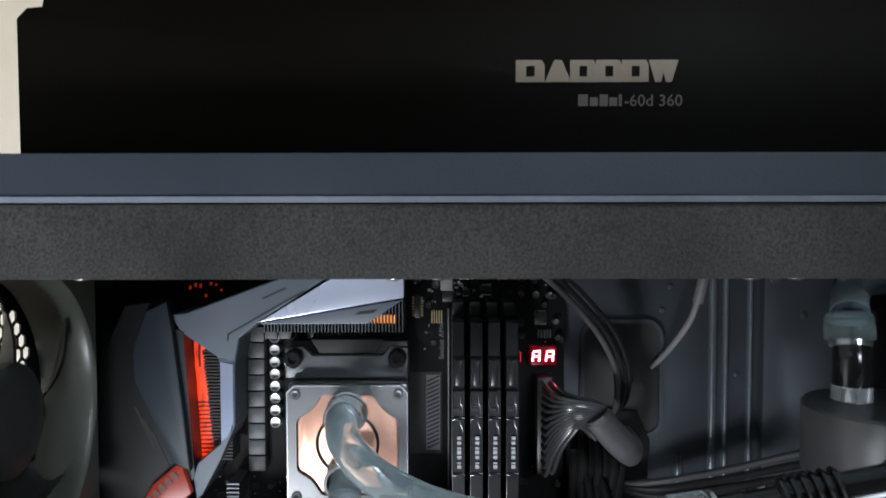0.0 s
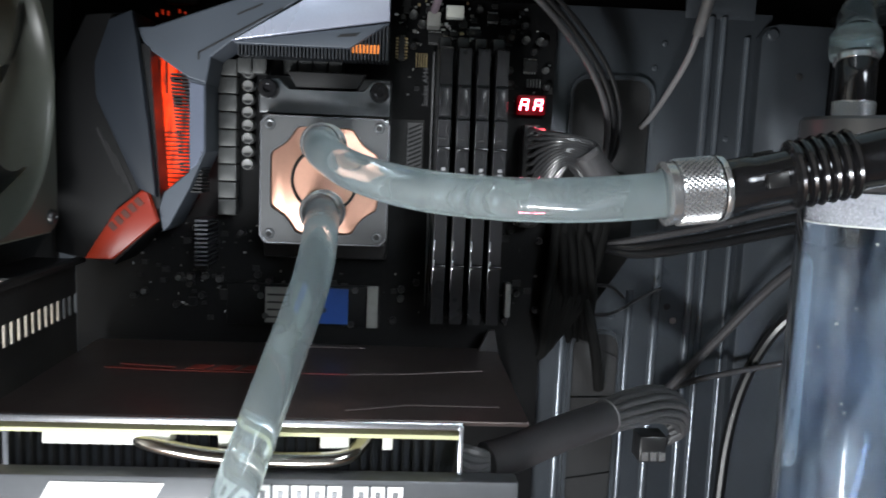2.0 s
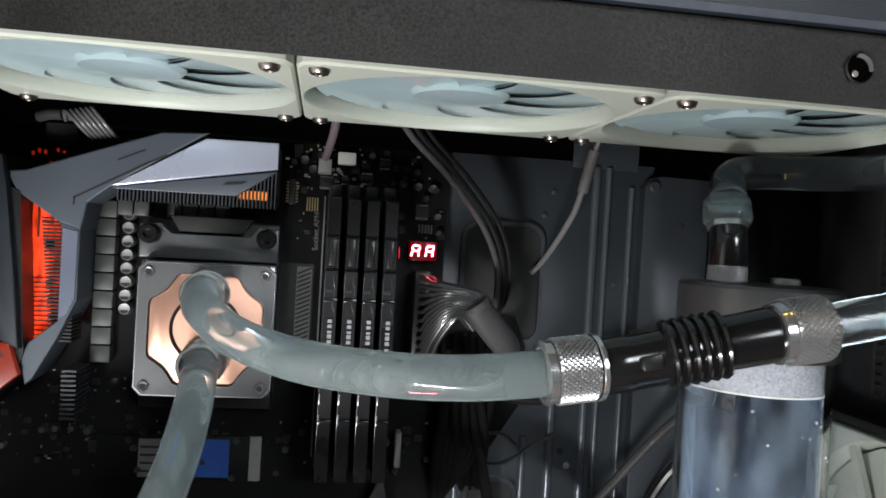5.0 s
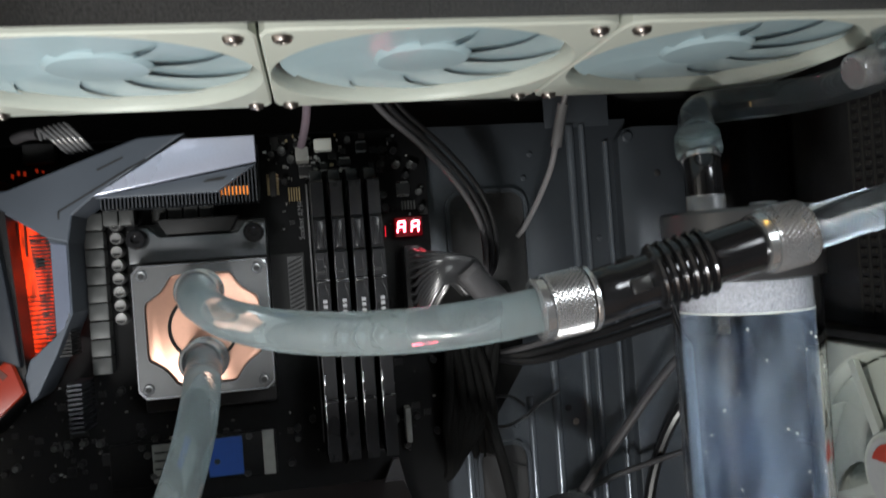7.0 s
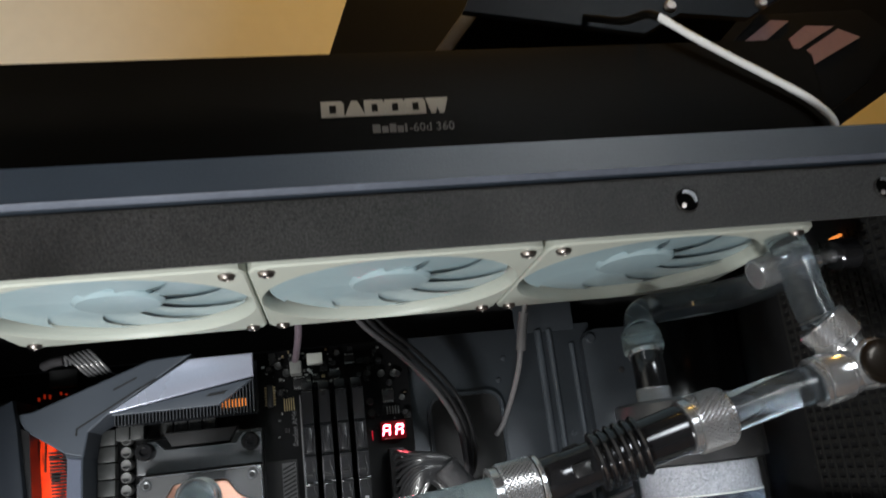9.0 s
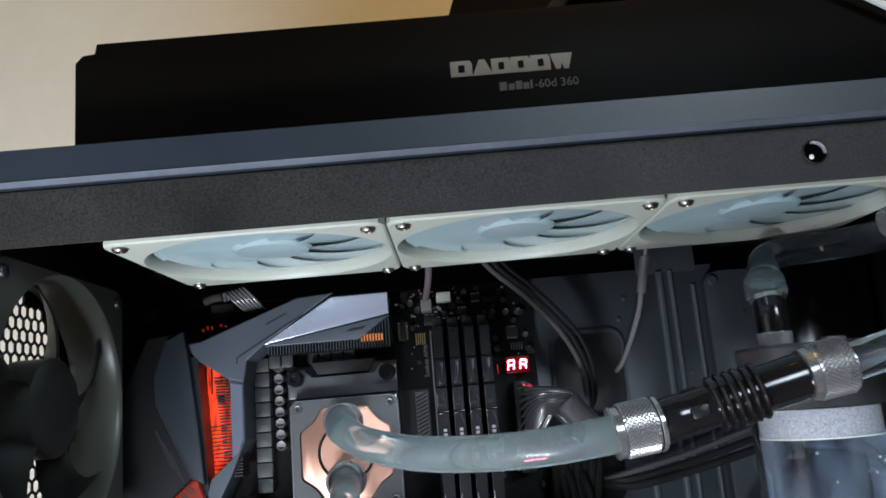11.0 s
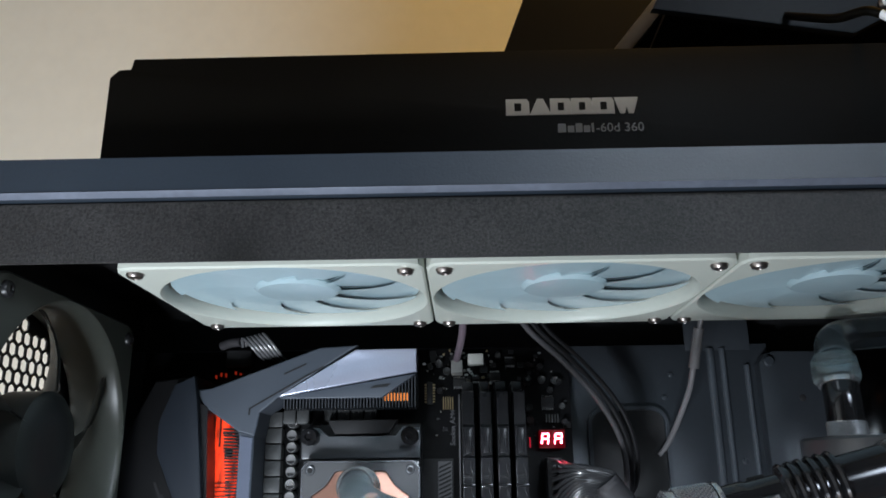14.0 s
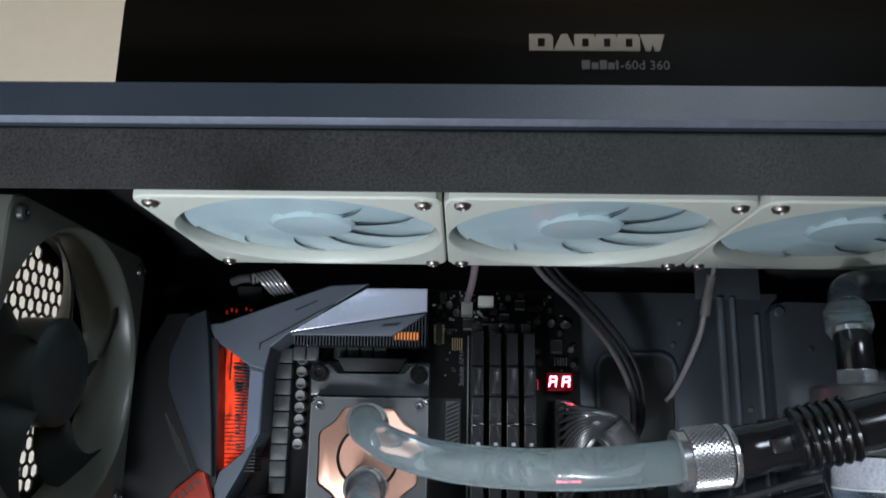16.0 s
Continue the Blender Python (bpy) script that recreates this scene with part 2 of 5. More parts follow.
def hose_material(name, colour, milk, spread=0.07, stretch=(1, 1, 1), freq=45):
    """Soft clear hose with a slight milkiness."""
    m = bpy.data.materials.new(name)
    m.use_nodes = True
    nt = m.node_tree
    out, b = nt.nodes["Material Output"], nt.nodes["Principled BSDF"]
    b.inputs["Base Color"].default_value = (*colour, 1)
    b.inputs["Roughness"].default_value, b.inputs["IOR"].default_value = 0.04, 1.38
    b.inputs["Transmission Weight"].default_value = 1.0
    d = nt.nodes.new("ShaderNodeBsdfPrincipled")
    d.inputs["Base Color"].default_value = (colour[0] * 0.92, colour[1] * 0.96, colour[2] * 0.97, 1)
    d.inputs["Roughness"].default_value = 0.12
    d.inputs["Subsurface Weight"].default_value = 0.0
    tex = nt.nodes.new("ShaderNodeTexNoise")
    tex.inputs["Scale"].default_value, tex.inputs["Detail"].default_value = freq, 4
    rng = nt.nodes.new("ShaderNodeMapRange")
    rng.inputs[1].default_value, rng.inputs[2].default_value = 0.3, 0.7
    rng.inputs[3].default_value, rng.inputs[4].default_value = milk - spread, milk + spread
    mix = nt.nodes.new("ShaderNodeMixShader")
    coord = nt.nodes.new("ShaderNodeTexCoord")
    mapping = nt.nodes.new("ShaderNodeMapping")
    mapping.inputs["Scale"].default_value = stretch
    nt.links.new(coord.outputs["Object"], mapping.inputs["Vector"])
    nt.links.new(mapping.outputs[0], tex.inputs["Vector"])
    nt.links.new(tex.outputs["Fac"], rng.inputs[0])
    nt.links.new(rng.outputs[0], mix.inputs[0])
    nt.links.new(b.outputs[0], mix.inputs[1])
    through_light = nt.nodes.new("ShaderNodeBsdfTranslucent")
    through_light.inputs["Color"].default_value = (colour[0] * 0.92, colour[1] * 0.95, colour[2] * 0.93, 1)
    milk_mix = nt.nodes.new("ShaderNodeMixShader")
    milk_mix.inputs[0].default_value = 0.4
    nt.links.new(d.outputs[0], milk_mix.inputs[1])
    nt.links.new(through_light.outputs[0], milk_mix.inputs[2])
    nt.links.new(milk_mix.outputs[0], mix.inputs[2])
    nt.links.new(mix.outputs[0], out.inputs["Surface"])
    return m


HOSE = hose_material("milky_clear_hose", (0.87, 0.96, 0.98), 0.24, 0.06)
SLEEVE_CLEAR = hose_material("frosted_clear_sleeve", (0.84, 0.93, 0.93), 0.22, 0.06)
HOSE_CLEAR = hose_material("clear_hose", (0.88, 0.94, 1.0), 0.05, 0.02)
CORE = material("coolant_in_hose", (0.93, 0.97, 1.0), 0.02, transmission=1.0, ior=1.03)
# upright milky streaks paint the reservoir's reflections and glare into the coolant
STREAKED = hose_material("reflection_streaked_coolant", (0.68, 0.80, 1.0), 0.08, 0.17, (1, 1, 0.25), 70)

# ---- building helpers ----


def thing(name, label, category, group="", kind=""):
    return tagged(new(name), label, category, group, kind)


def part(name, bm, mat, parent=None, label="", smooth=True, angle=0.6):
    """Link a bmesh as one mesh object, under a thing or part if given."""
    if smooth:
        bmesh.ops.recalc_face_normals(bm, faces=bm.faces)
        for f in bm.faces:
            f.smooth = True
        for e in bm.edges:
            if len(e.link_faces) == 2 and e.calc_face_angle(0.0) > angle:
                e.smooth = False
    me = bpy.data.meshes.new(name)
    bm.to_mesh(me)
    bm.free()
    me.materials.append(mat)
    ob = new(name, me)
    if parent:
        ob.parent = parent
    if label:
        ob["label"] = label
    return ob


def solo(name, bm, mat, label, category, group="", kind="", angle=0.6):
    return tagged(part(name, bm, mat, None, "", True, angle), label, category, group, kind)


def B():
    return bmesh.new()


def box(bm, lo, hi, bevel=0.0, m=None, seg=2):
    """Axis-aligned box from corner to corner, with rounded edges."""
    lo, hi = Vector(lo), Vector(hi)
    c, s = (lo + hi) / 2, hi - lo
    geo = bmesh.ops.create_cube(bm, size=1.0)
    vs = geo["verts"]
    for v in vs:
        v.co = Vector((v.co.x * s.x, v.co.y * s.y, v.co.z * s.z)) + c
    if bevel:
        es = list({e for v in vs for e in v.link_edges})
        r = bmesh.ops.bevel(bm, geom=es, offset=bevel, segments=seg, affect="EDGES", profile=0.5)
        vs = list({v for f in r["faces"] for v in f.verts} | {v for v in vs if v.is_valid})
    if m:
        vs = [v for v in vs if v.is_valid]
        seen = set()
        stack = list(vs)
        while stack:
            v = stack.pop()
            if v in seen:
                continue
            seen.add(v)
            stack += [e.other_vert(v) for e in v.link_edges]
        for v in seen:
            v.co = m @ v.co
    return bm


def prism(bm, pts, y0, y1, bevel=0.0, axes="xz"):
    """An outline in the xz plane, extruded from y0 (front) to y1; axes 'yz' extrudes along x, 'xy' along z."""
    def place(a, b, d):
        return {"xz": (a, d, b), "yz": (d, a, b), "xy": (a, b, d)}[axes]
    front = [bm.verts.new(place(a, b, y0)) for a, b in pts]
    back = [bm.verts.new(place(a, b, y1)) for a, b in pts]
    n = len(pts)
    faces = [bm.faces.new(front), bm.faces.new(back[::-1])]
    for i in range(n):
        faces.append(bm.faces.new((front[i], back[i], back[(i + 1) % n], front[(i + 1) % n])))
    bmesh.ops.recalc_face_normals(bm, faces=faces)
    if bevel:
        bmesh.ops.bevel(bm, geom=list(faces[0].edges), offset=bevel, segments=2, affect="EDGES", profile=0.5)
    return bm


def frame_to(origin, direction):
    """A matrix whose z axis points along direction."""
    q = Vector(direction).normalized().to_track_quat("Z", "Y")
    return Matrix.Translation(origin) @ q.to_matrix().to_4x4()


def lathe(bm, profile, m, seg=32, close=True):
    """Revolve (radius, height) pairs round the z axis of m."""
    rings = []
    for r, h in profile:
        if r < 1e-6:
            rings.append([bm.verts.new(m @ Vector((0, 0, h)))])
        else:
            rings.append([bm.verts.new(m @ Vector((r * math.cos(2 * math.pi * i / seg), r * math.sin(2 * math.pi * i / seg), h))) for i in range(seg)])
    for a, b in zip(rings, rings[1:]):
        for i in range(seg):
            j = (i + 1) % seg
            if len(a) == 1 and len(b) == 1:
                continue
            if len(a) == 1:
                bm.faces.new((a[0], b[i], b[j]))
            elif len(b) == 1:
                bm.faces.new((a[i], a[j], b[0]))
            else:
                bm.faces.new((a[i], a[j], b[j], b[i]))
    return bm


def disc_profile(r, h, bevel=0.0008):
    return [(0, 0), (r, 0), (r, h - bevel), (r - bevel, h), (0, h)]


def spline(pts, n=8):
    """Catmull-Rom points through pts."""
    p = [Vector(q) for q in pts]
    p = [2 * p[0] - p[1]] + p + [2 * p[-1] - p[-2]]
    out = []
    for i in range(1, len(p) - 2):
        for k in range(n):
            t = k / n
            a, b, c, d = p[i - 1:i + 3]
            out.append(0.5 * (2 * b + (c - a) * t + (2 * a - 5 * b + 4 * c - d) * t * t + (3 * b - a - 3 * c + d) * t ** 3))
    out.append(p[-2])
    return out


def sweep(bm, pts, r, seg=12, n=8, cap=True, ripple=0.0, flat=1.0):
    """A round cable or hose through pts."""
    line = spline(pts, n)
    tangent = (line[1] - line[0]).normalized()
    side = tangent.orthogonal().normalized()
    rings = []
    for i, q in enumerate(line):
        t2 = (line[min(i + 1, len(line) - 1)] - line[max(i - 1, 0)]).normalized()
        side = (tangent.rotation_difference(t2) @ side)
        side = (side - t2 * side.dot(t2)).normalized()
        tangent = t2
        up = t2.cross(side)
        rad = r * (1 + (ripple if i % 2 else 0))
        rings.append([bm.verts.new(q + rad * (math.cos(a) * side + flat * math.sin(a) * up)) for a in (2 * math.pi * k / seg for k in range(seg))])
    for a, b in zip(rings, rings[1:]):
        for k in range(seg):
            j = (k + 1) % seg
            bm.faces.new((a[k], a[j], b[j], b[k]))
    if cap:
        bm.faces.new(rings[0][::-1])
        bm.faces.new(rings[-1])
    return bm


def cable(name, pts, r, mat, label, seg=10, n=8, group=""):
    return solo(name, sweep(B(), pts, r, seg, n), mat, label, "cable", group)

# ---- room ----


def slab(name, lo, hi, mat, label, category):
    return solo(name, box(B(), lo, hi), mat, label, category, kind="structure")


slab("wall_north", (-0.80, 0.50, -0.75), (1.8, 0.60, 2.5), WALL, "cream painted plaster wall behind the computer", "wall")
slab("wall_west", (-0.80, -2.4, -0.75), (-0.70, 0.50, 2.5), WALL, "cream painted plaster side wall", "wall")
# unseen walls and ceiling, added to close the room
slab("wall_east", (1.8, -2.4, -0.75), (1.9, 0.60, 2.5), DIM_WALL, "unseen side wall kept dim grey", "wall")
slab("wall_south", (-0.80, -2.5, -0.75), (1.9, -2.4, 2.5), DIM_WALL, "unseen wall opposite the computer, kept dim grey", "wall")
slab("ceiling", (-0.80, -2.5, 2.5), (1.9, 0.60, 2.6), DIM_WALL, "unseen ceiling kept dim grey", "ceiling")
slab("floor", (-0.80, -2.5, -0.85), (1.9, 0.60, -0.75), WOOD, "brown wooden floor", "floor")

desk = thing("desk", "brown wooden desk under the computer", "desk")
part("desktop", box(B(), (-0.68, -0.62, -0.03), (1.3, 0.48, 0.0), 0.004), WOOD, desk)
for lx in (-0.66, 1.20):
    for ly in (-0.58, 0.42):
        part("leg", box(B(), (lx, ly, -0.75), (lx + 0.05, ly + 0.05, -0.03), 0.003), WOOD, desk)

# ---- computer case ----
pc_case = thing("computer_case", "open dark grey steel computer case standing on the desk", "computer case")
REAR, FRONT = -0.147, 0.322


def top_rail():
    """Front edge of the roof: a speckled seat for the side panel and a smooth lip above it."""
    bm = B()
    prism(bm, [(-0.1740, 0.4992), (-0.1735, 0.5228), (-0.1700, 0.5232), (-0.1720, 0.4996)], REAR - 0.02, 0.36, axes="yz")
    return bm


part("side_panel_seat", top_rail(), BLACK_COAT, pc_case, "black speckled powder-coated steel edge", smooth=False)
lip = B()
prism(lip, [(-0.1700, 0.5235), (-0.1772, 0.5236), (-0.1792, 0.5250), (-0.1800, 0.5383), (-0.1640, 0.5384), (-0.1640, 0.5235)], REAR - 0.02, 0.36, axes="yz")
part("roof_lip", lip, BLUE_COAT, pc_case, "smooth slate-blue painted lip")
# thin strip drawn as the highlight under the lip
edge = B()
prism(edge, [(-0.1773, 0.5233), (-0.1795, 0.5248), (-0.1798, 0.5251), (-0.1788, 0.5251), (-0.1773, 0.5240)], REAR - 0.02, 0.36, axes="yz")
part("lip_edge", edge, LIP_HIGHLIGHT, pc_case, "lighter strip painted as the lip's edge highlight")
for hx in (0.216, 0.306):
    bm = B()
    lathe(bm, [(0.0, 0.0001), (0.0046, 0.0001)], frame_to((hx, -0.1744, 0.5115), (0, -1, 0)), 28)
    hole = part("screw_hole", bm, material("hole_black", (0.002, 0.002, 0.002), 0.9, specular=0.0), pc_case)
    crescent = [(hx + 0.0045 * math.cos(radians(a)), 0.5115 + 0.0045 * math.sin(radians(a))) for a in range(-10, 116, 14)]
    crescent += [(hx - 0.0009 + 0.0042 * math.cos(radians(a)), 0.5106 + 0.0042 * math.sin(radians(a))) for a in range(100, -1, -20)]
    part("hole_wall", prism(B(), crescent, -0.1748, -0.1745), BRACKET, hole, "bare steel bore edge", smooth=False)
    bm = B()
    lathe(bm, [(0.0046, 0.0), (0.0047, 0.0006), (0.0051, 0.0)], frame_to((hx, -0.1744, 0.5115), (0, -1, 0)), 28)
    part("hole_rim", bm, BLACK_COAT, hole)
    bm = B()
    lathe(bm, disc_profile(0.0011, 0.0004, 0.0002), frame_to((hx - 0.0018, -0.1746, 0.5094), (0, -1, 0)), 12)
    part("hole_thread", bm, SCREW, hole)
# flange in cavity black: the shade behind the rail is in its colour
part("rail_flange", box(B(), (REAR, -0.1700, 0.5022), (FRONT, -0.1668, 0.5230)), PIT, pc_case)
roof = B()
box(roof, (REAR - 0.02, -0.1638, 0.5262), (FRONT + 0.038, 0.045, 0.5372))
part("roof_panel", roof, BLUE_COAT, pc_case)
# underside in cavity black, with the shade under the roof painted in
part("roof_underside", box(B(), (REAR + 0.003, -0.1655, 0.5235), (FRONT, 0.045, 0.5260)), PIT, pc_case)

# motherboard tray with raised beads, cable slots and a rolled top edge
tray = part("motherboard_tray", box(B(), (REAR + 0.003, 0.0120, 0.030), (0.232, 0.0135, 0.4965), 0.0004), STEEL, pc_case)
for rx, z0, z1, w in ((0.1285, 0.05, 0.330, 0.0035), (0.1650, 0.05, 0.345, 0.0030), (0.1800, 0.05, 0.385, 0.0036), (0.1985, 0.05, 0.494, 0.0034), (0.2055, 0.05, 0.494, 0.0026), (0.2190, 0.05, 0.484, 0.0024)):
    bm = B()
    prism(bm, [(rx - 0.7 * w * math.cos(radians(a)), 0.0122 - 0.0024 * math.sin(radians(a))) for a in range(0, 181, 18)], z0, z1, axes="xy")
    part("pressed_bead", bm, BEAD_HIGHLIGHT, tray)


part("tray_upstand", box(B(), (0.1845, 0.0118, 0.4930), (0.2222, 0.0133, 0.5232), 0.0003), STEEL, tray)


def stadium(w, h, r, n=5):
    pts = []
    for cx, cz, a0 in ((w / 2 - r, h / 2 - r, 0), (-w / 2 + r, h / 2 - r, 90), (-w / 2 + r, -h / 2 + r, 180), (w / 2 - r, -h / 2 + r, 270)):
        for k in range(n + 1):
            a = radians(a0 + 90 * k / n)
            pts.append((cx + r * math.cos(a), cz + r * math.sin(a)))
    return pts


def rim(bm, w, h, r, t, cx, cz, y0, y1):
    """A rounded frame in the xz plane."""
    a, b = stadium(w, h, r), stadium(w - 2 * t, h - 2 * t, max(r - t, 0.001))
    loops = [[bm.verts.new((cx + p[0], y, cz + p[1])) for p in q] for q, y in ((a, y1), (a, y0), (b, y0), (b, y1))]
    n = len(a)
    for l0, l1 in zip(loops, loops[1:] + loops[:1]):
        for i in range(n):
            bm.faces.new((l0[i], l0[(i + 1) % n], l1[(i + 1) % n], l1[i]))
    bmesh.ops.recalc_face_normals(bm, faces=bm.faces)
    return bm


for cx, cz, w, h in ((0.1475, 0.428, 0.046, 0.066), (0.1475, 0.270, 0.030, 0.105)):
    grommet = part("cable_slot", prism(B(), [(cx + a, cz + b) for a, b in stadium(w - 0.004, h - 0.004, 0.008)], 0.0112, 0.0118), PIT, tray)
    part("slot_rim", rim(B(), w, h, 0.010, 0.0022, cx, cz, 0.0092, 0.0119), STEEL, tray)
    if h > 0.1:
        for k in range(4):
            bm = B()
            sweep(bm, [(cx - 0.014, 0.0102, cz - 0.035 + k * 0.024 + 0.012 * (k % 2)), (cx + 0.014, 0.0102, cz - 0.030 + k * 0.022)], 0.0005, 6, 2)
            part("slot_bar", bm, PIT, tray)
for sx, sz in ((0.1865, 0.3365), (0.1905, 0.3285), (0.2465, 0.4620), (0.2350, 0.2800)):
    bm = B()
    lathe(bm, [(0.0, 0.0004), (0.0013, 0.0004), (0.0019, 0.0)], frame_to((sx, 0.0118, sz), (0, -1, 0)), 14)
    part("tray_hole", bm, PIT if sz != 0.3285 else SCREW, tray)

for sx, sz in ((0.1700, 0.4660), (0.1560, 0.3300), (0.2080, 0.3120), (0.2120, 0.4300), (0.1745, 0.4790)):
    bm = B()
    lathe(bm, [(0.0, 0.0009), (0.0010, 0.0009), (0.0016, 0.0004), (0.0017, 0.0)], frame_to((sx, 0.0119, sz), (0, -1, 0)), 14)
    part("rivet", bm, STEEL, tray)

# raised drive-bay plate with a rounded corner, and the glossy cover beside it
bay = B()
prism(bay, [(0.2235, 0.05), (0.2235, 0.484), (0.2275, 0.4895), (0.2330, 0.4910), (0.2620, 0.4905), (0.2620, 0.05)], 0.0040, 0.0120, 0.0012)
bay_plate = part("bay_plate", bay, STEEL, pc_case)
bm = B()
lathe(bm, disc_profile(0.0032, 0.0020, 0.0008), frame_to((0.2288, 0.0040, 0.4850), (0, -1, 0)), 16)
part("bay_screw", bm, STEEL, bay_plate)
bm = B()
lathe(bm, [(0.0, 0.0002), (0.0016, 0.0002), (0.0020, 0.0)], frame_to((0.2455, 0.0038, 0.4640), (0, -1, 0)), 12)
part("bay_hole", bm, PIT, bay_plate)
part("glossy_cover", box(B(), (0.2622, -0.012, 0.05), (FRONT - 0.004, 0.0120, 0.497), 0.002),
     material("gloss_black_cover", (0.010, 0.010, 0.011), 0.14, grain=0.1, stain=0.2), pc_case)
part("tray_back", box(B(), (REAR, 0.034, 0.03), (FRONT, 0.036, 0.526)), PIT, pc_case)
part("case_floor", box(B(), (REAR, -0.174, 0.022), (0.345, 0.036, 0.030), 0.001), BLACK_COAT, pc_case)
part("bottom_rail", box(B(), (REAR, -0.1740, 0.030), (0.345, -0.1700, 0.054), 0.001), BLACK_COAT, pc_case)
part("front_post", box(B(), (0.334, -0.1736, 0.0545), (0.3475, -0.150, 0.4978), 0.001), BLACK_COAT, pc_case)
part("front_shell", box(B(), (0.346, -0.170, 0.022), (0.352, 0.036, 0.522), 0.002), BLACK_COAT, pc_case)
part("rear_post", box(B(), (REAR - 0.006, -0.1736, 0.0545), (REAR + 0.002, -0.166, 0.4978), 0.001), BLACK_COAT, pc_case)
for fx in (-0.12, 0.30):
    for fy in (-0.15, 0.01):
        bm = B()
        lathe(bm, [(0, 0), (0.014, 0), (0.016, 0.018), (0.016, 0.022), (0, 0.022)], Matrix.Translation((fx, fy, 0)), 20)
        part("foot", bm, RUBBER, pc_case)

# rear wall with a honeycomb fan grille and vented slot covers
GC_Y, GC_Z, GH = -0.1105, 0.4370, 0.0590
rear_wall = part("rear_panel", box(B(), (REAR, -0.1700, GC_Z + GH), (REAR + 0.0012, 0.034, 0.5261)), BLACK_COAT, pc_case)
for lo, hi in (((-0.1700, GC_Z - GH), (GC_Y - GH, GC_Z + GH)), ((GC_Y + GH, GC_Z - GH), (0.034, GC_Z + GH)), ((-0.1700, 0.3500), (0.034, GC_Z - GH)),
               ((-0.1700, 0.03), (0.034, 0.3080)), ((-0.1700, 0.3080), (-0.160, 0.3500)), ((0.0315, 0.3080), (0.034, 0.3500))):
    part("panel_section", box(B(), (REAR, lo[0], lo[1]), (REAR + 0.0012, hi[0], hi[1])), BLACK_COAT, rear_wall, smooth=False)


def honeycomb():
    """Hexagonal holes with thin webs, solid outside the fan's circle."""
    bm = B()
    pitch = 0.0070
    rows = int(2 * GH / (pitch * 0.866)) + 2
    for r in range(-rows // 2, rows // 2 + 1):
        for c in range(-10, 11):
            cy = GC_Y + (c + (0.5 if r % 2 else 0)) * pitch
            cz = GC_Z + r * pitch * 0.866
            if abs(cy - GC_Y) > GH + 0.003 or abs(cz - GC_Z) > GH + 0.003:
                continue
            d = math.hypot(cy - GC_Y, cz - GC_Z)
            ro, ri = pitch / math.sqrt(3), pitch / math.sqrt(3) * 0.85
            angs = [radians(60 * k + 30) for k in range(6)]
            out = [(cy + ro * math.cos(a), cz + ro * math.sin(a)) for a in angs]
            if d > 0.056 or d < 0.012:
                prism(bm, out, REAR, REAR + 0.001, axes="yz")
                continue
            inn = [(cy + ri * math.cos(a), cz + ri * math.sin(a)) for a in angs]
            vo = [bm.verts.new((REAR + 0.001, *p)) for p in out]
            vi = [bm.verts.new((REAR + 0.001, *p)) for p in inn]
            vb = [bm.verts.new((REAR, *p)) for p in inn]
            wo = [bm.verts.new((REAR, *p)) for p in out]
            for k in range(6):
                j = (k + 1) % 6
                bm.faces.new((vo[k], vo[j], vi[j], vi[k]))
                bm.faces.new((vi[k], vi[j], vb[j], vb[k]))
                bm.faces.new((vb[k], vb[j], wo[j], wo[k]))
    return bm


part("fan_grille", honeycomb(), BLACK_COAT, rear_wall, smooth=False)
VX = -0.1230
for z0, z1 in ((0.3080, 0.3310), (0.3405, 0.3556)):
    part("slot_cover", box(B(), (VX, -0.1600, z0), (VX + 0.001, -0.0200, z1), 0.0003), BLACK_COAT, rear_wall, smooth=False)
for k in range(21):
    y = -0.1500 + k * 0.0062
    part("slot_bar", box(B(), (VX, y, 0.3309), (VX + 0.001, y + 0.0027, 0.3406)), BLACK_COAT, rear_wall, smooth=False)
for y0, y1 in ((-0.1640, -0.0860), (-0.0760, -0.0150)):
    part("slot_shelf", box(B(), (REAR + 0.0014, y0, 0.3560), (VX - 0.0012, y1, 0.3572)), BLACK_PLASTIC, rear_wall, smooth=False)
part("card_rail", box(B(), (VX - 0.001, -0.1640, 0.3555), (VX + 0.004, -0.0150, 0.3580), 0.0004), BLACK_COAT, rear_wall)

# front wall inside: rows of punched slots above the front fan
MESH_STEEL = material("dark_mesh_steel", (0.035, 0.034, 0.032), 0.45, metal=0.3, grain=0.2, stain=0.3)
mesh_panel = part("front_mesh", box(B(), (FRONT, -0.166, 0.376), (FRONT + 0.002, 0.030, 0.522)), PIT, pc_case)
for k in range(14):
    y = -0.160 + k * 0.0076
    bm = B()
    for j in range(26):
        z = 0.384 + j * 0.0048
        box(bm, (FRONT - 0.0012, y, z), (FRONT + 0.0004, y + 0.0030, z + 0.0022))
    box(bm, (FRONT - 0.0010, y + 0.0052, 0.380), (FRONT + 0.0004, y + 0.0058, 0.508))
    part("mesh_strip", bm, MESH_STEEL, mesh_panel, smooth=False)
part("front_wall", box(B(), (FRONT + 0.018, -0.166, 0.030), (FRONT + 0.020, 0.030, 0.374)), PIT, pc_case)
part("front_shelf", box(B(), (FRONT - 0.014, -0.166, 0.3715), (FRONT + 0.018, 0.011, 0.3755), 0.0005), PIT, pc_case)

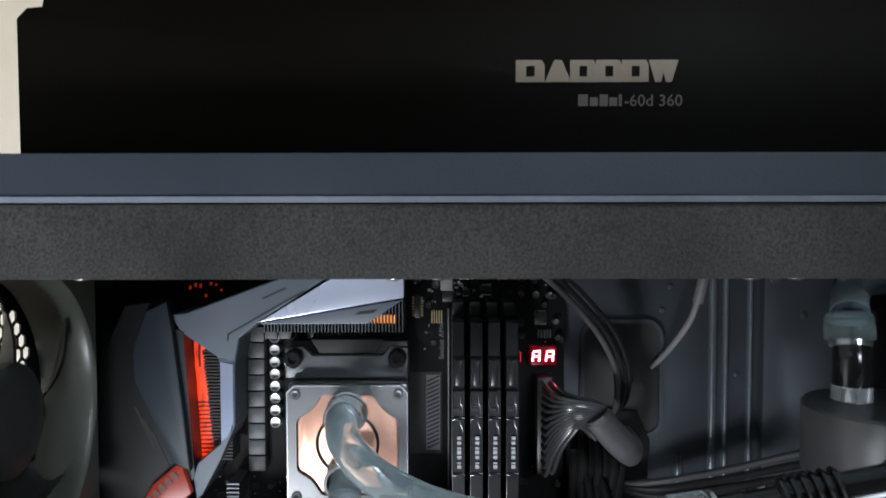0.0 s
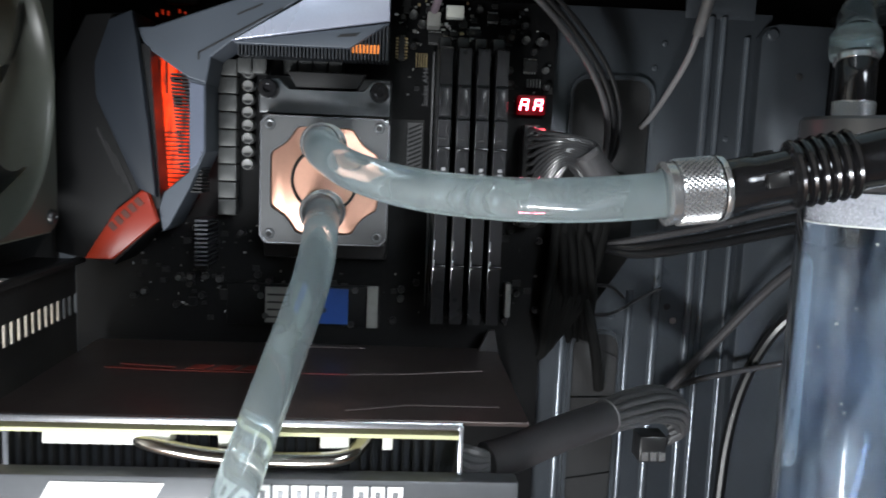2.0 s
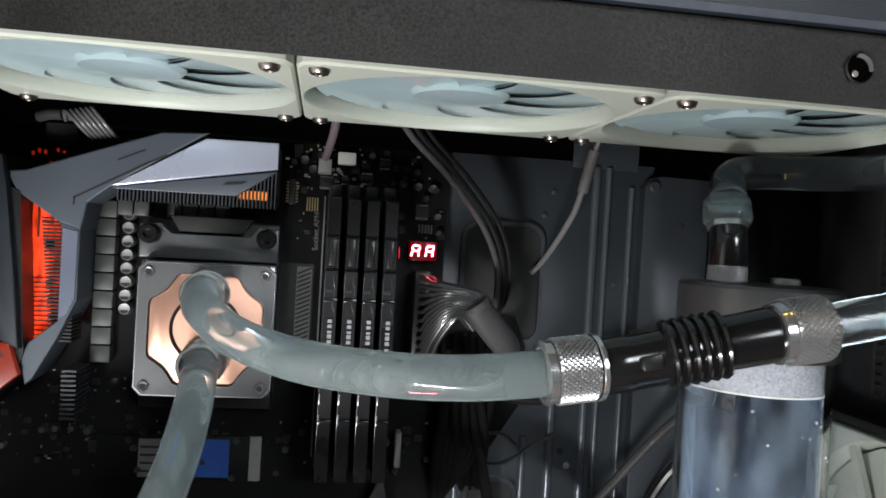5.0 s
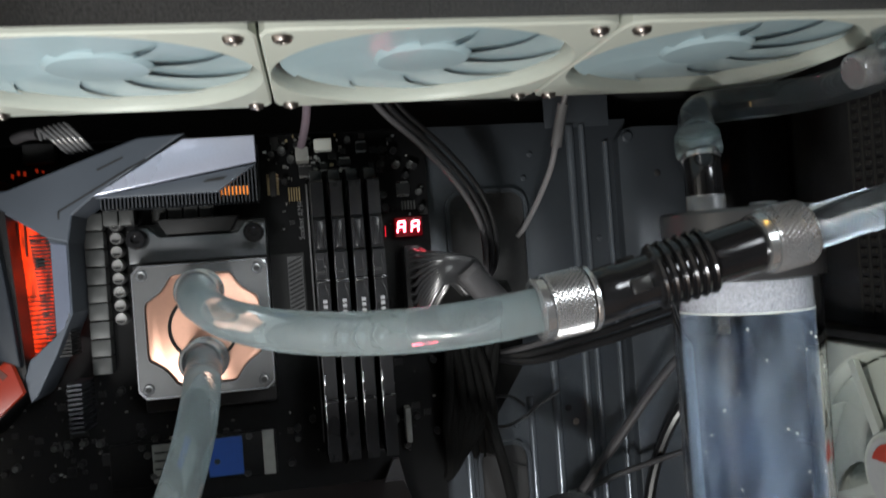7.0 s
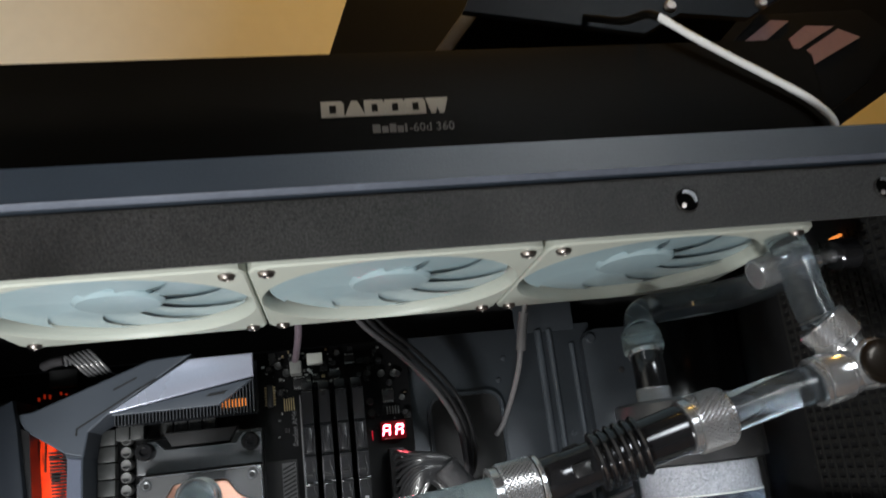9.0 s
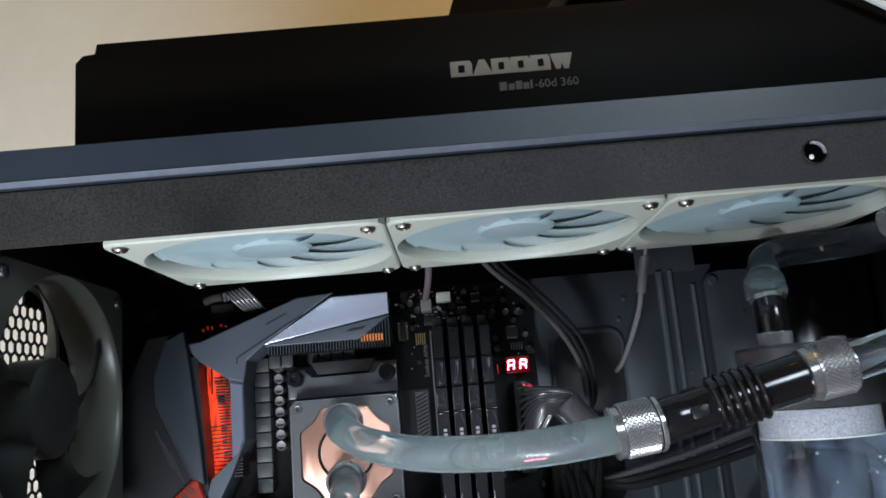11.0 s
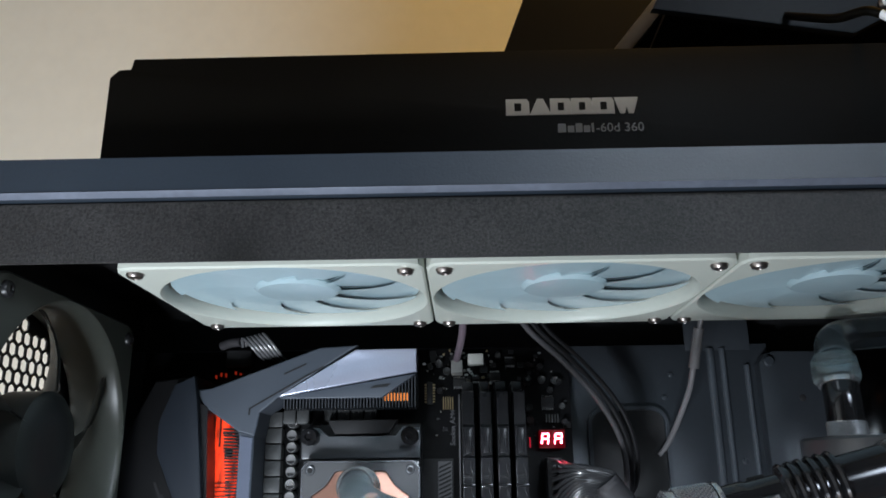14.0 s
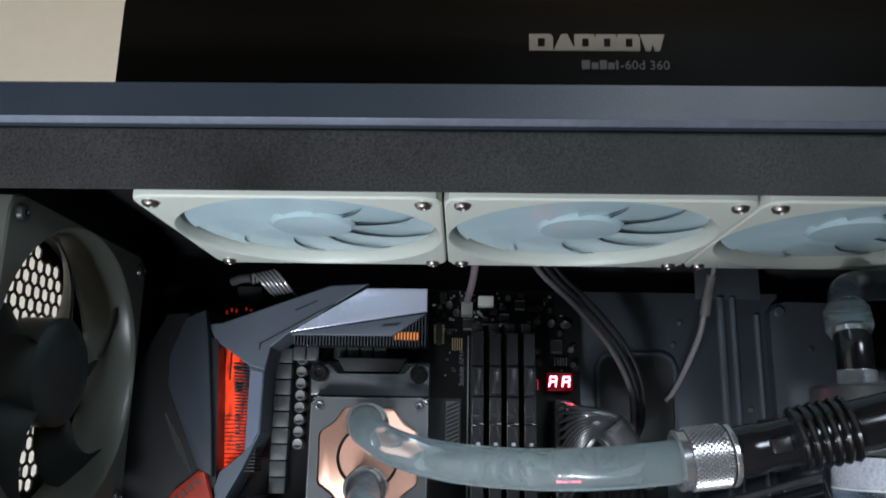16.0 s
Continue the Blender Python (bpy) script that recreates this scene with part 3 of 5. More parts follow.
# orange streak added as a small glowing bar
part("indicator_light", box(B(), (FRONT - 0.0030, -0.1215, 0.5052), (FRONT - 0.0014, -0.1130, 0.5066), 0.0003), ORANGE_GLOW, mesh_panel, "small glowing orange bar")

# ---- fans ----


def rounded_square(a, rc, n):
    pts = []
    for k in range(n):
        t = 2 * math.pi * k / n
        c, s = math.cos(t), math.sin(t)
        q = a / max(abs(c), abs(s))
        x, y = c * q, s * q
        ix, iy = max(-a + rc, min(a - rc, x)), max(-a + rc, min(a - rc, y))
        d = math.hypot(x - ix, y - iy)
        if d > rc:
            x, y = ix + (x - ix) * rc / d, iy + (y - iy) * rc / d
        pts.append((x, y))
    return pts


def fan_frame(half, depth, bore, lip_r):
    """Square frame with a rounded bore; its face is at z = 0 and it reaches up to z = depth."""
    bm = B()
    n = 96
    sq = rounded_square(half, 0.007, n)
    sq2 = rounded_square(half - 0.0008, 0.0065, n)
    circ = [(math.cos(2 * math.pi * k / n), math.sin(2 * math.pi * k / n)) for k in range(n)]
    rings = []
    for kind, z in (("sq", depth), ("sq", 0.0008), ("sq2", 0.0), (lip_r, 0.0), (lip_r - 0.0007, 0.0006), (bore + 0.0008, 0.0026), (bore, 0.006), (bore, depth - 0.004), (bore + 0.001, depth)):
        src = sq if kind == "sq" else sq2 if kind == "sq2" else [(kind * c, kind * s) for c, s in circ]
        rings.append([bm.verts.new((x, y, z)) for x, y in src])
    for a, b in zip(rings, rings[1:] + rings[:1]):
        for k in range(n):
            j = (k + 1) % n
            bm.faces.new((a[k], a[j], b[j], b[k]))
    return bm


def blade(r0, r1, a0, chord, z0, z1, sweep_back):
    bm = B()
    nr, nc = 7, 6
    for side in (0, 1):
        grid = []
        for i in range(nr + 1):
            f = i / nr
            r = r0 + (r1 - r0) * f
            row = []
            for k in range(nc + 1):
                g = k / nc
                a = a0 + sweep_back * f * f + chord * (0.75 + 0.25 * f) * g
                z = z0 + (z1 - z0) * (g ** 0.85) + 0.0012 * side
                row.append(bm.verts.new((r * math.cos(a), r * math.sin(a), z)))
            grid.append(row)
        for i in range(nr):
            for k in range(nc):
                q = (grid[i][k], grid[i + 1][k], grid[i + 1][k + 1], grid[i][k + 1])
                bm.faces.new(q if side == 0 else q[::-1])
    return bm


def make_fan(name, label, m, frame_mat, blade_mat, hub_mat, group="", blades=9, chord=1.16, struts=False, hub_r=0.0195, screw_mat=None, turn=0.0, top_z=0.0150):
    fan = thing(name, label, "computer fan", group)
    frame_part = part("frame", fan_frame(0.0595, 0.025, 0.0565, 0.0586), frame_mat, fan)
    hz = 0.0035
    bm = B()
    lathe(bm, [(0, hz), (hub_r * 0.55, hz + 0.0001), (hub_r * 0.9, hz + 0.0006), (hub_r, hz + 0.0022), (hub_r, 0.021), (0, 0.021)], Matrix.Identity(4), 40)
    rotor = part("rotor", bm, hub_mat, fan)
    for k in range(blades):
        part("blade", blade(hub_r - 0.0005, 0.0552, turn + 2 * math.pi * k / blades, 2 * math.pi / blades * chord, 0.0050, top_z, -0.45), blade_mat, rotor)
    if struts:
        bm = B()
        lathe(bm, [(0, 0.0), (0.0205, 0.0), (0.0215, 0.0008), (0.0215, 0.0032), (0, 0.0032)], Matrix.Identity(4), 36)
        boss = part("motor_mount", bm, frame_mat, fan)
        bm = B()
        lathe(bm, [(0, -0.0004), (0.0185, -0.0004), (0.0185, -0.0001), (0, -0.0001)], Matrix.Identity(4), 32)
        part("sticker", bm, material("silver_grey_sticker", (0.45, 0.46, 0.45), 0.4, grain=0.08, stain=0.1), boss)
        bm = B()
        prism(bm, [(0.015 * math.cos(radians(a)), 0.015 * math.sin(radians(a))) for a in range(20, 161, 14)], -0.0008, -0.0005, axes="xy")
        part("sticker_band", bm, material("red_sticker", (0.45, 0.06, 0.04), 0.4, grain=0.05), boss)
        for k in range(4):
            a = radians(45 + 90 * k + 12)
            d = Vector((math.cos(a), math.sin(a), 0))
            side = Vector((-d.y, d.x, 0))
            bm = B()
            for sgn in (0,):
                p0, p1 = d * 0.019, d * 0.0575 + side * 0.006
                lo = [p0 + side * 0.0028, p0 - side * 0.0028, p1 - side * 0.0022, p1 + side * 0.0022]
                f1 = [bm.verts.new((p.x, p.y, 0.0004)) for p in lo]
                f2 = [bm.verts.new((p.x, p.y, 0.0036)) for p in lo]
                bm.faces.new(f1), bm.faces.new(f2[::-1])
                for i in range(4):
                    bm.faces.new((f1[i], f2[i], f2[(i + 1) % 4], f1[(i + 1) % 4]))
            part("strut", bm, frame_mat, boss)
    for sx in (-0.0525, 0.0525):
        for sy in (-0.0525, 0.0525):
            bm = B()
            lathe(bm, [(0.0034, 0.0006), (0.0034, -0.0006), (0.0028, -0.0017), (0.0014, -0.0022), (0.0011, -0.0014), (0, -0.0012)], Matrix.Translation((sx, sy, 0)), 18)
            part("screw", bm, screw_mat or SCREW, fan)
    fan.matrix_world = m
    return fan


FAN_Z = 0.4995
for k in range(3):
    make_fan("roof_fan", "cream-white case fan with pale blue blades, screwed under the case roof",
                 pose(-0.0205 + 0.12 * k, -0.1045, FAN_Z), FAN_WHITE, BLADE, BLADE, "fans under the roof", chord=1.24, top_z=0.0066, turn=0.35 * k)
make_fan("rear_fan", "smoky dark grey case fan on the rear grille", pose(-0.1175, -0.1108, 0.4370, 0, -90, 0) @ Matrix.Scale(1.05, 4), FAN_DARK, FAN_ROTOR, FAN_ROTOR, blades=5, chord=0.34, hub_r=0.022, screw_mat=BLACK_PLASTIC, turn=0.10)
make_fan("front_fan", "cream-white intake fan with a red and silver hub sticker", pose(0.3125, -0.081, 0.3085, 0, 90, 0) @ pose(0, 0, 0, 0, 0, 90), FAN_WHITE, FAN_WHITE, FAN_WHITE, blades=7, struts=True)

# ---- radiator on the roof ----
radiator = thing("radiator", "black triple-fan water cooling radiator lying on the case roof", "radiator")
RX0, RX1, RY = -0.0923, 0.3020, -0.158
body = B()
prism(body, [(RX0, 0.5374), (RX0, 0.5845), (RX0 + 0.0035, 0.5880), (RX0 + 0.0085, 0.5884), (RX0 + 0.0095, 0.5931), (RX1 - 0.0095, 0.5931), (RX1 - 0.0085, 0.5884), (RX1 - 0.003, 0.5880), (RX1, 0.5845), (RX1, 0.5374)], RY, RY + 0.124, 0.0006)
rad_body = part("casing", body, RAD_BLACK, radiator)
# maker's mark as plain letter-sized shapes
lx = 0.0728
for w, cut in ((0.0100, 0), (0.0088, 1), (0.0090, 0), (0.0090, 0), (0.0092, 0), (0.0098, 2)):
    z0, z1 = 0.5632, 0.5704
    y0 = RY - 0.0003
    if cut == 1:
        pts = [(lx, z0), (lx + w * 0.36, z1), (lx + w * 0.64, z1), (lx + w, z0)]
    elif cut == 2:
        pts = [(lx, z1), (lx + w * 0.22, z0), (lx + w * 0.42, z0), (lx + w * 0.5, z0 + 0.003), (lx + w * 0.58, z0), (lx + w * 0.78, z0), (lx + w, z1)]
    else:
        pts = [(lx, z0), (lx, z1), (lx + w * 0.85, z1), (lx + w * 0.95, z1 - 0.0015), (lx + w * 0.95, z0)]
    mark = part("mark_block", prism(B(), pts, y0, RY + 0.0002), PRINT, radiator, "champagne printed mark")
    if cut == 0:
        part("mark_counter", prism(B(), [(lx + w * 0.34, z0 + 0.0018), (lx + w * 0.34, z1 - 0.0020), (lx + w * 0.62, z1 - 0.0020), (lx + w * 0.62, z0 + 0.0018)], y0 - 0.0002, y0 + 0.0001), RAD_BLACK, mark)
    lx += w * 0.955


def text(body_text, size, m, mat, parent, name):
    cu = bpy.data.curves.new(name, "FONT")
    cu.body, cu.size, cu.extrude, cu.resolution_u = body_text, size, 0.00008, 3
    tmp = bpy.data.objects.new(name, cu)
    scene.collection.objects.link(tmp)
    dg = bpy.context.evaluated_depsgraph_get()
    me = bpy.data.meshes.new_from_object(tmp.evaluated_get(dg))
    bpy.data.objects.remove(tmp)
    me.materials.clear()
    me.materials.append(mat)
    ob = new(name, me)
    ob.matrix_world = m
    if parent:
        ob.parent = parent
    return ob


for bx, bw, bh in ((0.0935, 0.0032, 0.0038), (0.0974, 0.0026, 0.0028), (0.1006, 0.0027, 0.0038), (0.1038, 0.0026, 0.0028), (0.1070, 0.0009, 0.0038)):
    part("series_bar", box(B(), (bx, RY - 0.0003, 0.5553), (bx + bw, RY + 0.0002, 0.5553 + bh)), PRINT_DIM, radiator)
text("-60d 360", 0.0054, pose(0.1086, RY - 0.0003, 0.5553, 90, 0, 0), PRINT_DIM, radiator, "model_number")

# ---- motherboard ----
board = thing("motherboard", "matt black desktop motherboard with gunmetal heatsinks and red lighting", "motherboard")
PY = 0.0040
part("board", box(B(), (-0.1320, PY, 0.190), (0.1145, PY + 0.0016, 0.4945), 0.0002), PCB, board)

# cover over the rear sockets: layered, with a dark diagonal groove
io = B()
prism(io, [(-0.128, 0.362), (-0.128, 0.440), (-0.112, 0.474), (-0.0905, 0.4765), (-0.0870, 0.468), (-0.0790, 0.384), (-0.0810, 0.377), (-0.1000, 0.357)], -0.0290, PY, 0.0015)
io_cover = part("socket_cover", io, material("matt_black_cover", (0.007, 0.007, 0.0075), 0.55, specular=0.25, grain=0.15, stain=0.2), board, "dark plastic socket cover")
bm = B()
prism(bm, [(-0.1065, 0.4520), (-0.0995, 0.4715), (-0.0893, 0.4762), (-0.0868, 0.4620), (-0.0812, 0.4160), (-0.0788, 0.3905), (-0.0872, 0.3945), (-0.1060, 0.4360)], -0.0335, -0.0291, 0.0008)
part("cover_plate", bm, material("slate_cover_paint", (0.019, 0.023, 0.030), 0.45, specular=0.2, grain=0.06, scale=1500, bump=0.1, stain=0.15), io_cover, "slate grey raised plate")
for k in range(3):
    bm = B()
    prism(bm, [(-0.1080 + 0.004 * k, 0.422 - 0.006 * k), (-0.1065 + 0.004 * k, 0.422 - 0.006 * k), (-0.0965 + 0.003 * k, 0.400 - 0.004 * k), (-0.0980 + 0.003 * k, 0.400 - 0.004 * k)], -0.0294, -0.0288)
    part("cover_groove", bm, PIT, io_cover)
badge = part("badge", prism(B(), [(-0.1130, 0.3600), (-0.0985, 0.3830), (-0.0860, 0.3935), (-0.0830, 0.3925), (-0.0785, 0.3790), (-0.1000, 0.3600)], -0.0325, -0.0291, 0.001), ORANGE_PLATE, io_cover, "glowing orange-red badge")
for k in range(5):
    p = Vector((-0.0990 + 0.0031 * k, 0, 0.3735 + 0.0030 * k))
    d, u = Vector((0.72, 0, 0.69)), Vector((-0.69, 0, 0.72))
    pts = [p, p + d * 0.0028, p + d * 0.0028 + u * 0.0042, p + u * 0.0042]
    part("badge_mark", prism(B(), [(q.x, q.z) for q in pts], -0.0328, -0.0324), BADGE_PRINT, badge)

# lit slot between the cover and the heatsink, with its fins
slot = part("light_guide", prism(B(), [(-0.0850, 0.4600), (-0.0735, 0.4540), (-0.0670, 0.4050), (-0.0700, 0.3880), (-0.0795, 0.3880)], -0.0150, PY), RED_GLOW, board, "glowing red light guide")
for k in range(34):
    z = 0.3925 + k * 0.0017
    x0 = -0.0700 - 0.00017 * k
    part("fin", box(B(), (x0, -0.0215, z), (-0.0605, -0.0060, z + 0.0009)), PIT, slot, smooth=False)
for k in range(15):
    z = 0.3900 + k * 0.0022
    x0 = -0.0790 - (z - 0.3900) * 0.085
    part("guide_rib", box(B(), (x0, -0.0158, z), (x0 + 0.0095, -0.0149, z + 0.0006)), BADGE_PRINT, slot, smooth=False)
for x0, x1, z0, z1 in ((-0.0752, -0.0715, 0.4345, 0.4385), (-0.0770, -0.0722, 0.4465, 0.4480), (-0.0828, -0.0816, 0.4350, 0.4560), (-0.0790, -0.0784, 0.4400, 0.4560)):
    part("guide_block", box(B(), (x0, -0.0170, z0), (x1, -0.0150, z1), 0.0002), BADGE_PRINT, slot)
for k in range(11):
    z = 0.3560 + k * 0.0022
    part("lower_fin", box(B(), (-0.0650, -0.0180, z), (-0.0585, PY, z + 0.0009)), FIN, board, smooth=False)
part("slot_wall", prism(B(), [(-0.0868, 0.4620), (-0.0825, 0.4600), (-0.0780, 0.3880), (-0.0795, 0.3840)], -0.0290, -0.0060), BLACK_PLASTIC, board)
glow_bits = random.Random(5)
for k in range(7):
    x, z = -0.0890 + 0.0028 * k, 0.4745 + glow_bits.uniform(0.0, 0.007)
    part("upper_glow", box(B(), (x, 0.0005, z), (x + 0.0006, 0.0030, z + glow_bits.uniform(0.0008, 0.0022))), FAINT_GLOW, board, smooth=False)

# gunmetal frame: a rising arm and a faceted upright
arm = B()
prism(arm, [(-0.0895, 0.4690), (-0.0810, 0.4700), (-0.0240, 0.4910), (-0.0030, 0.4922), (-0.0445, 0.4652), (-0.0545, 0.4570), (-0.0568, 0.4447), (-0.0655, 0.4472), (-0.0840, 0.4600)], -0.0285, -0.0010, 0.0008)
arm_part = part("heatsink_arm", arm, HEATSINK, board, "gunmetal painted heatsink arm", smooth=False)
bm = B()
for a, b in (((-0.0600, 0.4590), (-0.0300, 0.4762)), ((-0.0300, 0.4762), (-0.0215, 0.4806)), ((-0.0600, 0.4590), (-0.0602, 0.4560)), ((-0.0420, 0.4772), (-0.0310, 0.4822))):
    d = (Vector(b) - Vector(a)).normalized() * 0.0004
    n = Vector((-d.y, d.x))
    prism(bm, [Vector(a) - d + n, Vector(b) + d + n, Vector(b) + d - n, Vector(a) - d - n], -0.0288, -0.0284)
part("arm_groove", bm, PIT, arm_part, smooth=False)
up = B()
prism(up, [(-0.0660, 0.4475), (-0.0572, 0.4450), (-0.0572, 0.4125), (-0.0650, 0.3945), (-0.0745, 0.3765), (-0.0775, 0.3735), (-0.0797, 0.3850), (-0.0768, 0.3928), (-0.0650, 0.4030), (-0.0650, 0.4440)], -0.0275, -0.0010, 0.0006)
upright = part("heatsink_upright", up, HEATSINK, board, "gunmetal painted faceted heatsink", smooth=False)
bm = B()
prism(bm, [(-0.0646, 0.4452), (-0.0578, 0.4438), (-0.0579, 0.4132), (-0.0610, 0.4066), (-0.0646, 0.4036)], -0.0282, -0.0274, 0.0003)
part("upright_facet", bm, material("lavender_facet", (0.15, 0.17, 0.23), 0.34, metal=0.4, grain=0.08, scale=900, stain=0.12), upright, "lighter polished facet", smooth=False)
bm = B()
sweep(bm, [(-0.0589, -0.0283, 0.4128), (-0.0589, -0.0283, 0.4108), (-0.0600, -0.0283, 0.4088)], 0.0002, 6, 3)
part("facet_line", bm, EDGE_STEEL, upright)

# silver plate over the upper fin stack
plate = B()
prism(plate, [(-0.0448, 0.4650), (-0.0040, 0.4895), (0.0288, 0.4898), (0.0288, 0.4775)], -0.0300, -0.0262, 0.0007)
part("heatsink_plate", plate, LIGHT_PLATE, board, "brushed silver heatsink plate")
under = B()
prism(under, [(-0.0445, 0.4640), (-0.0420, 0.4652), (0.0285, 0.4765), (0.0100, 0.4640)], -0.0285, -0.0240, 0.0006)
lower = part("heatsink_wedge", under, HEATSINK, board, "gunmetal wedge under the silver plate")
part("wedge_slot", prism(B(), [(0.0040, 0.4688), (0.0060, 0.4702), (0.0150, 0.4712), (0.0130, 0.4696)], -0.0289, -0.0284), PIT, lower, smooth=False)
fins = part("fin_base", box(B(), (-0.0435, -0.0080, 0.4610), (0.0285, -0.0010, 0.4890)), FIN, board)
for k in range(42):
    x = -0.0432 + k * 0.00172
    part("fin", box(B(), (x, -0.0238, 0.4592), (x + 0.0007, -0.0075, 0.4760)), FIN, fins, smooth=False)
part("fin_glow", box(B(), (0.0110, -0.0190, 0.4632), (0.0245, -0.0170, 0.4672)), ORANGE_GLOW, board, "orange lit light guide")

# chokes and capacitors round the socket
for k in range(9):
    z = 0.3805 + k * 0.0088
    part("choke", box(B(), (-0.0570, -0.0035, z), (-0.0478, PY, z + 0.0082), 0.0006), CHOKE, board)
for k in range(7):
    x = -0.0475 + k * 0.0076
    if k in (2,):
        continue
    part("choke", box(B(), (x, -0.0040, 0.4525), (x + 0.0070, PY, 0.4600), 0.0006), CHOKE, board)
for k in range(8):
    z = 0.4068 + k * 0.0066
    bm = B()
    lathe(bm, [(0.0030, 0), (0.0030, 0.0055), (0.0026, 0.0062), (0.0, 0.0060)], frame_to((-0.0425, PY, z), (0, -1, 0)), 18)
    cap_part = part("capacitor", bm, ALU, board)
    bm = B()
    prism(bm, [(-0.0425 + 0.0023 * math.cos(radians(a)), z + 0.0023 * math.sin(radians(a))) for a in range(200, 341, 20)], PY - 0.0066, PY - 0.0061)
    part("capacitor_mark", bm, PIT, cap_part, smooth=False)

# coils, sockets and small cans along the top edge
bits = random.Random(11)
for x, z in ((0.0905, 0.4765), (0.0985, 0.4760), (0.1060, 0.4755), (0.0905, 0.4600), (0.0910, 0.4535), (0.0445, 0.4815), (0.0400, 0.4860)):
    bm = B()
    lathe(bm, [(0.0022, 0), (0.0022, 0.0034), (0.0018, 0.0040), (0.0012, 0.0037), (0, 0.0037)], frame_to((x, PY, z), (0, -1, 0)), 14)
    part("round_capacitor", bm, CHOKE, board)
for x, z, w, h in ((0.0480, 0.4725, 0.0075, 0.0050), (0.0590, 0.4755, 0.0040, 0.0030), (0.0690, 0.4760, 0.0060, 0.0045), (0.0980, 0.4600, 0.0070, 0.0060), (0.0780, 0.4845, 0.0060, 0.0040)):
    chip = part("board_chip", box(B(), (x, PY - 0.0016, z), (x + w, PY, z + h), 0.0002), BLACK_PLASTIC, board)
    for j in range(int(w / 0.0011)):
        for zz in (z - 0.0009, z + h):
            part("chip_pin", box(B(), (x + 0.0003 + j * 0.0011, PY - 0.0008, zz), (x + 0.0008 + j * 0.0011, PY, zz + 0.0009)), ALU, chip, smooth=False)
for k in range(34):
    x, z = bits.uniform(0.030, 0.070), bits.uniform(0.4735, 0.4930)
    part("resistor", box(B(), (x, PY - 0.0009, z), (x + bits.uniform(0.0008, 0.0022), PY, z + bits.uniform(0.0007, 0.0016))), bits.choice((ALU, GREY_LABEL, WHITE_PLASTIC, CHOKE, GOLD)), board, smooth=False)
for k in range(5):
    part("header_pin", box(B(), (0.1000 + k * 0.0016, PY - 0.0030, 0.4520), (0.1006 + k * 0.0016, PY, 0.4565)), CHOKE, board, smooth=False)

# small surface parts, sprinkled on the free strips of the board
rnd = random.Random(7)
for x0, x1, z0, z1, n in ((0.030, 0.110, 0.474, 0.492, 46), (0.088, 0.112, 0.436, 0.474, 14), (0.030, 0.045, 0.445, 0.474, 10), (-0.08, 0.10, 0.322, 0.352, 90), (0.088, 0.112, 0.33, 0.395, 26), (-0.105, -0.03, 0.330, 0.375, 70)):
    for k in range(n):
        x, z = rnd.uniform(x0, x1), rnd.uniform(z0, z1)
        kind = rnd.random()
        if kind < 0.55:
            w, h = rnd.choice(((0.0010, 0.0006), (0.0006, 0.0012), (0.0016, 0.0009)))
            part("resistor", box(B(), (x, PY - 0.0006, z), (x + w, PY, z + h)), rnd.choice((ALU, GREY_LABEL, PIT, CHOKE)), board, smooth=False)
        elif kind < 0.8:
            w = rnd.uniform(0.002, 0.0045)
            part("chip", box(B(), (x, PY - 0.0011, z), (x + w, PY, z + w * 0.8)), BLACK_PLASTIC, board, smooth=False)
        else:
            bm = B()
            lathe(bm, [(0.0018, 0), (0.0018, 0.0036), (0.0014, 0.0042), (0, 0.0040)], frame_to((x, PY, z), (0, -1, 0)), 12)
            part("can_capacitor", bm, rnd.choice((BLACK_PLASTIC, BLACK_PLASTIC, CHOKE)), board)
for k in range(7):
    part("controller_pin", box(B(), (0.0315, PY - 0.0012, 0.4640 + k * 0.0016), (0.0375, PY, 0.4647 + k * 0.0016)), GOLD, board, smooth=False)
part("controller", box(B(), (0.0328, PY - 0.0020, 0.4630), (0.0362, PY, 0.4755), 0.0002), BLACK_PLASTIC, board)
for k in range(5):
    part("jumper_pin", box(B(), (0.0420 + k * 0.0013, PY - 0.0010, 0.4600), (0.0426 + k * 0.0013, PY, 0.4670)), GOLD, board, smooth=False)
text("Socket AM4", 0.0040, pose(0.0487, PY - 0.0003, 0.4400, 90, -90, 0), RAM_GREY, board, "socket_print")
hatch = part("print_field", box(B(), (0.0300, PY - 0.0003, 0.3880), (0.0475, PY, 0.4330)), PIT, board, smooth=False)
part("print_panel", box(B(), (0.0390, PY - 0.0006, 0.3900), (0.0466, PY - 0.0003, 0.4315)), RAM_GREY, hatch, smooth=False)
for k in range(17):
    z = 0.3905 + k * 0.0023
    bm = B()
    prism(bm, [(0.0394, z), (0.0394, z + 0.0011), (0.0462, z + 0.0041), (0.0462, z + 0.0030)], PY - 0.0008, PY - 0.0005)
    part("print_stripe", bm, PIT, hatch, smooth=False)

# memory slots
for k in range(4):
    cx = 0.0560 + 0.0089 * k
    slot_part = part("memory_slot", box(B(), (cx - 0.0035, -0.0050, 0.330), (cx + 0.0035, PY, 0.4690), 0.0005), BLACK_PLASTIC, board)
    part("latch", box(B(), (cx - 0.0030, -0.0150, 0.4665), (cx + 0.0030, PY - 0.001, 0.4735), 0.001), BLACK_PLASTIC, slot_part)
part("slot_edge", box(B(), (0.0508, PY - 0.004, 0.335), (0.0516, PY, 0.468)), RAM_GREY, board, smooth=False)
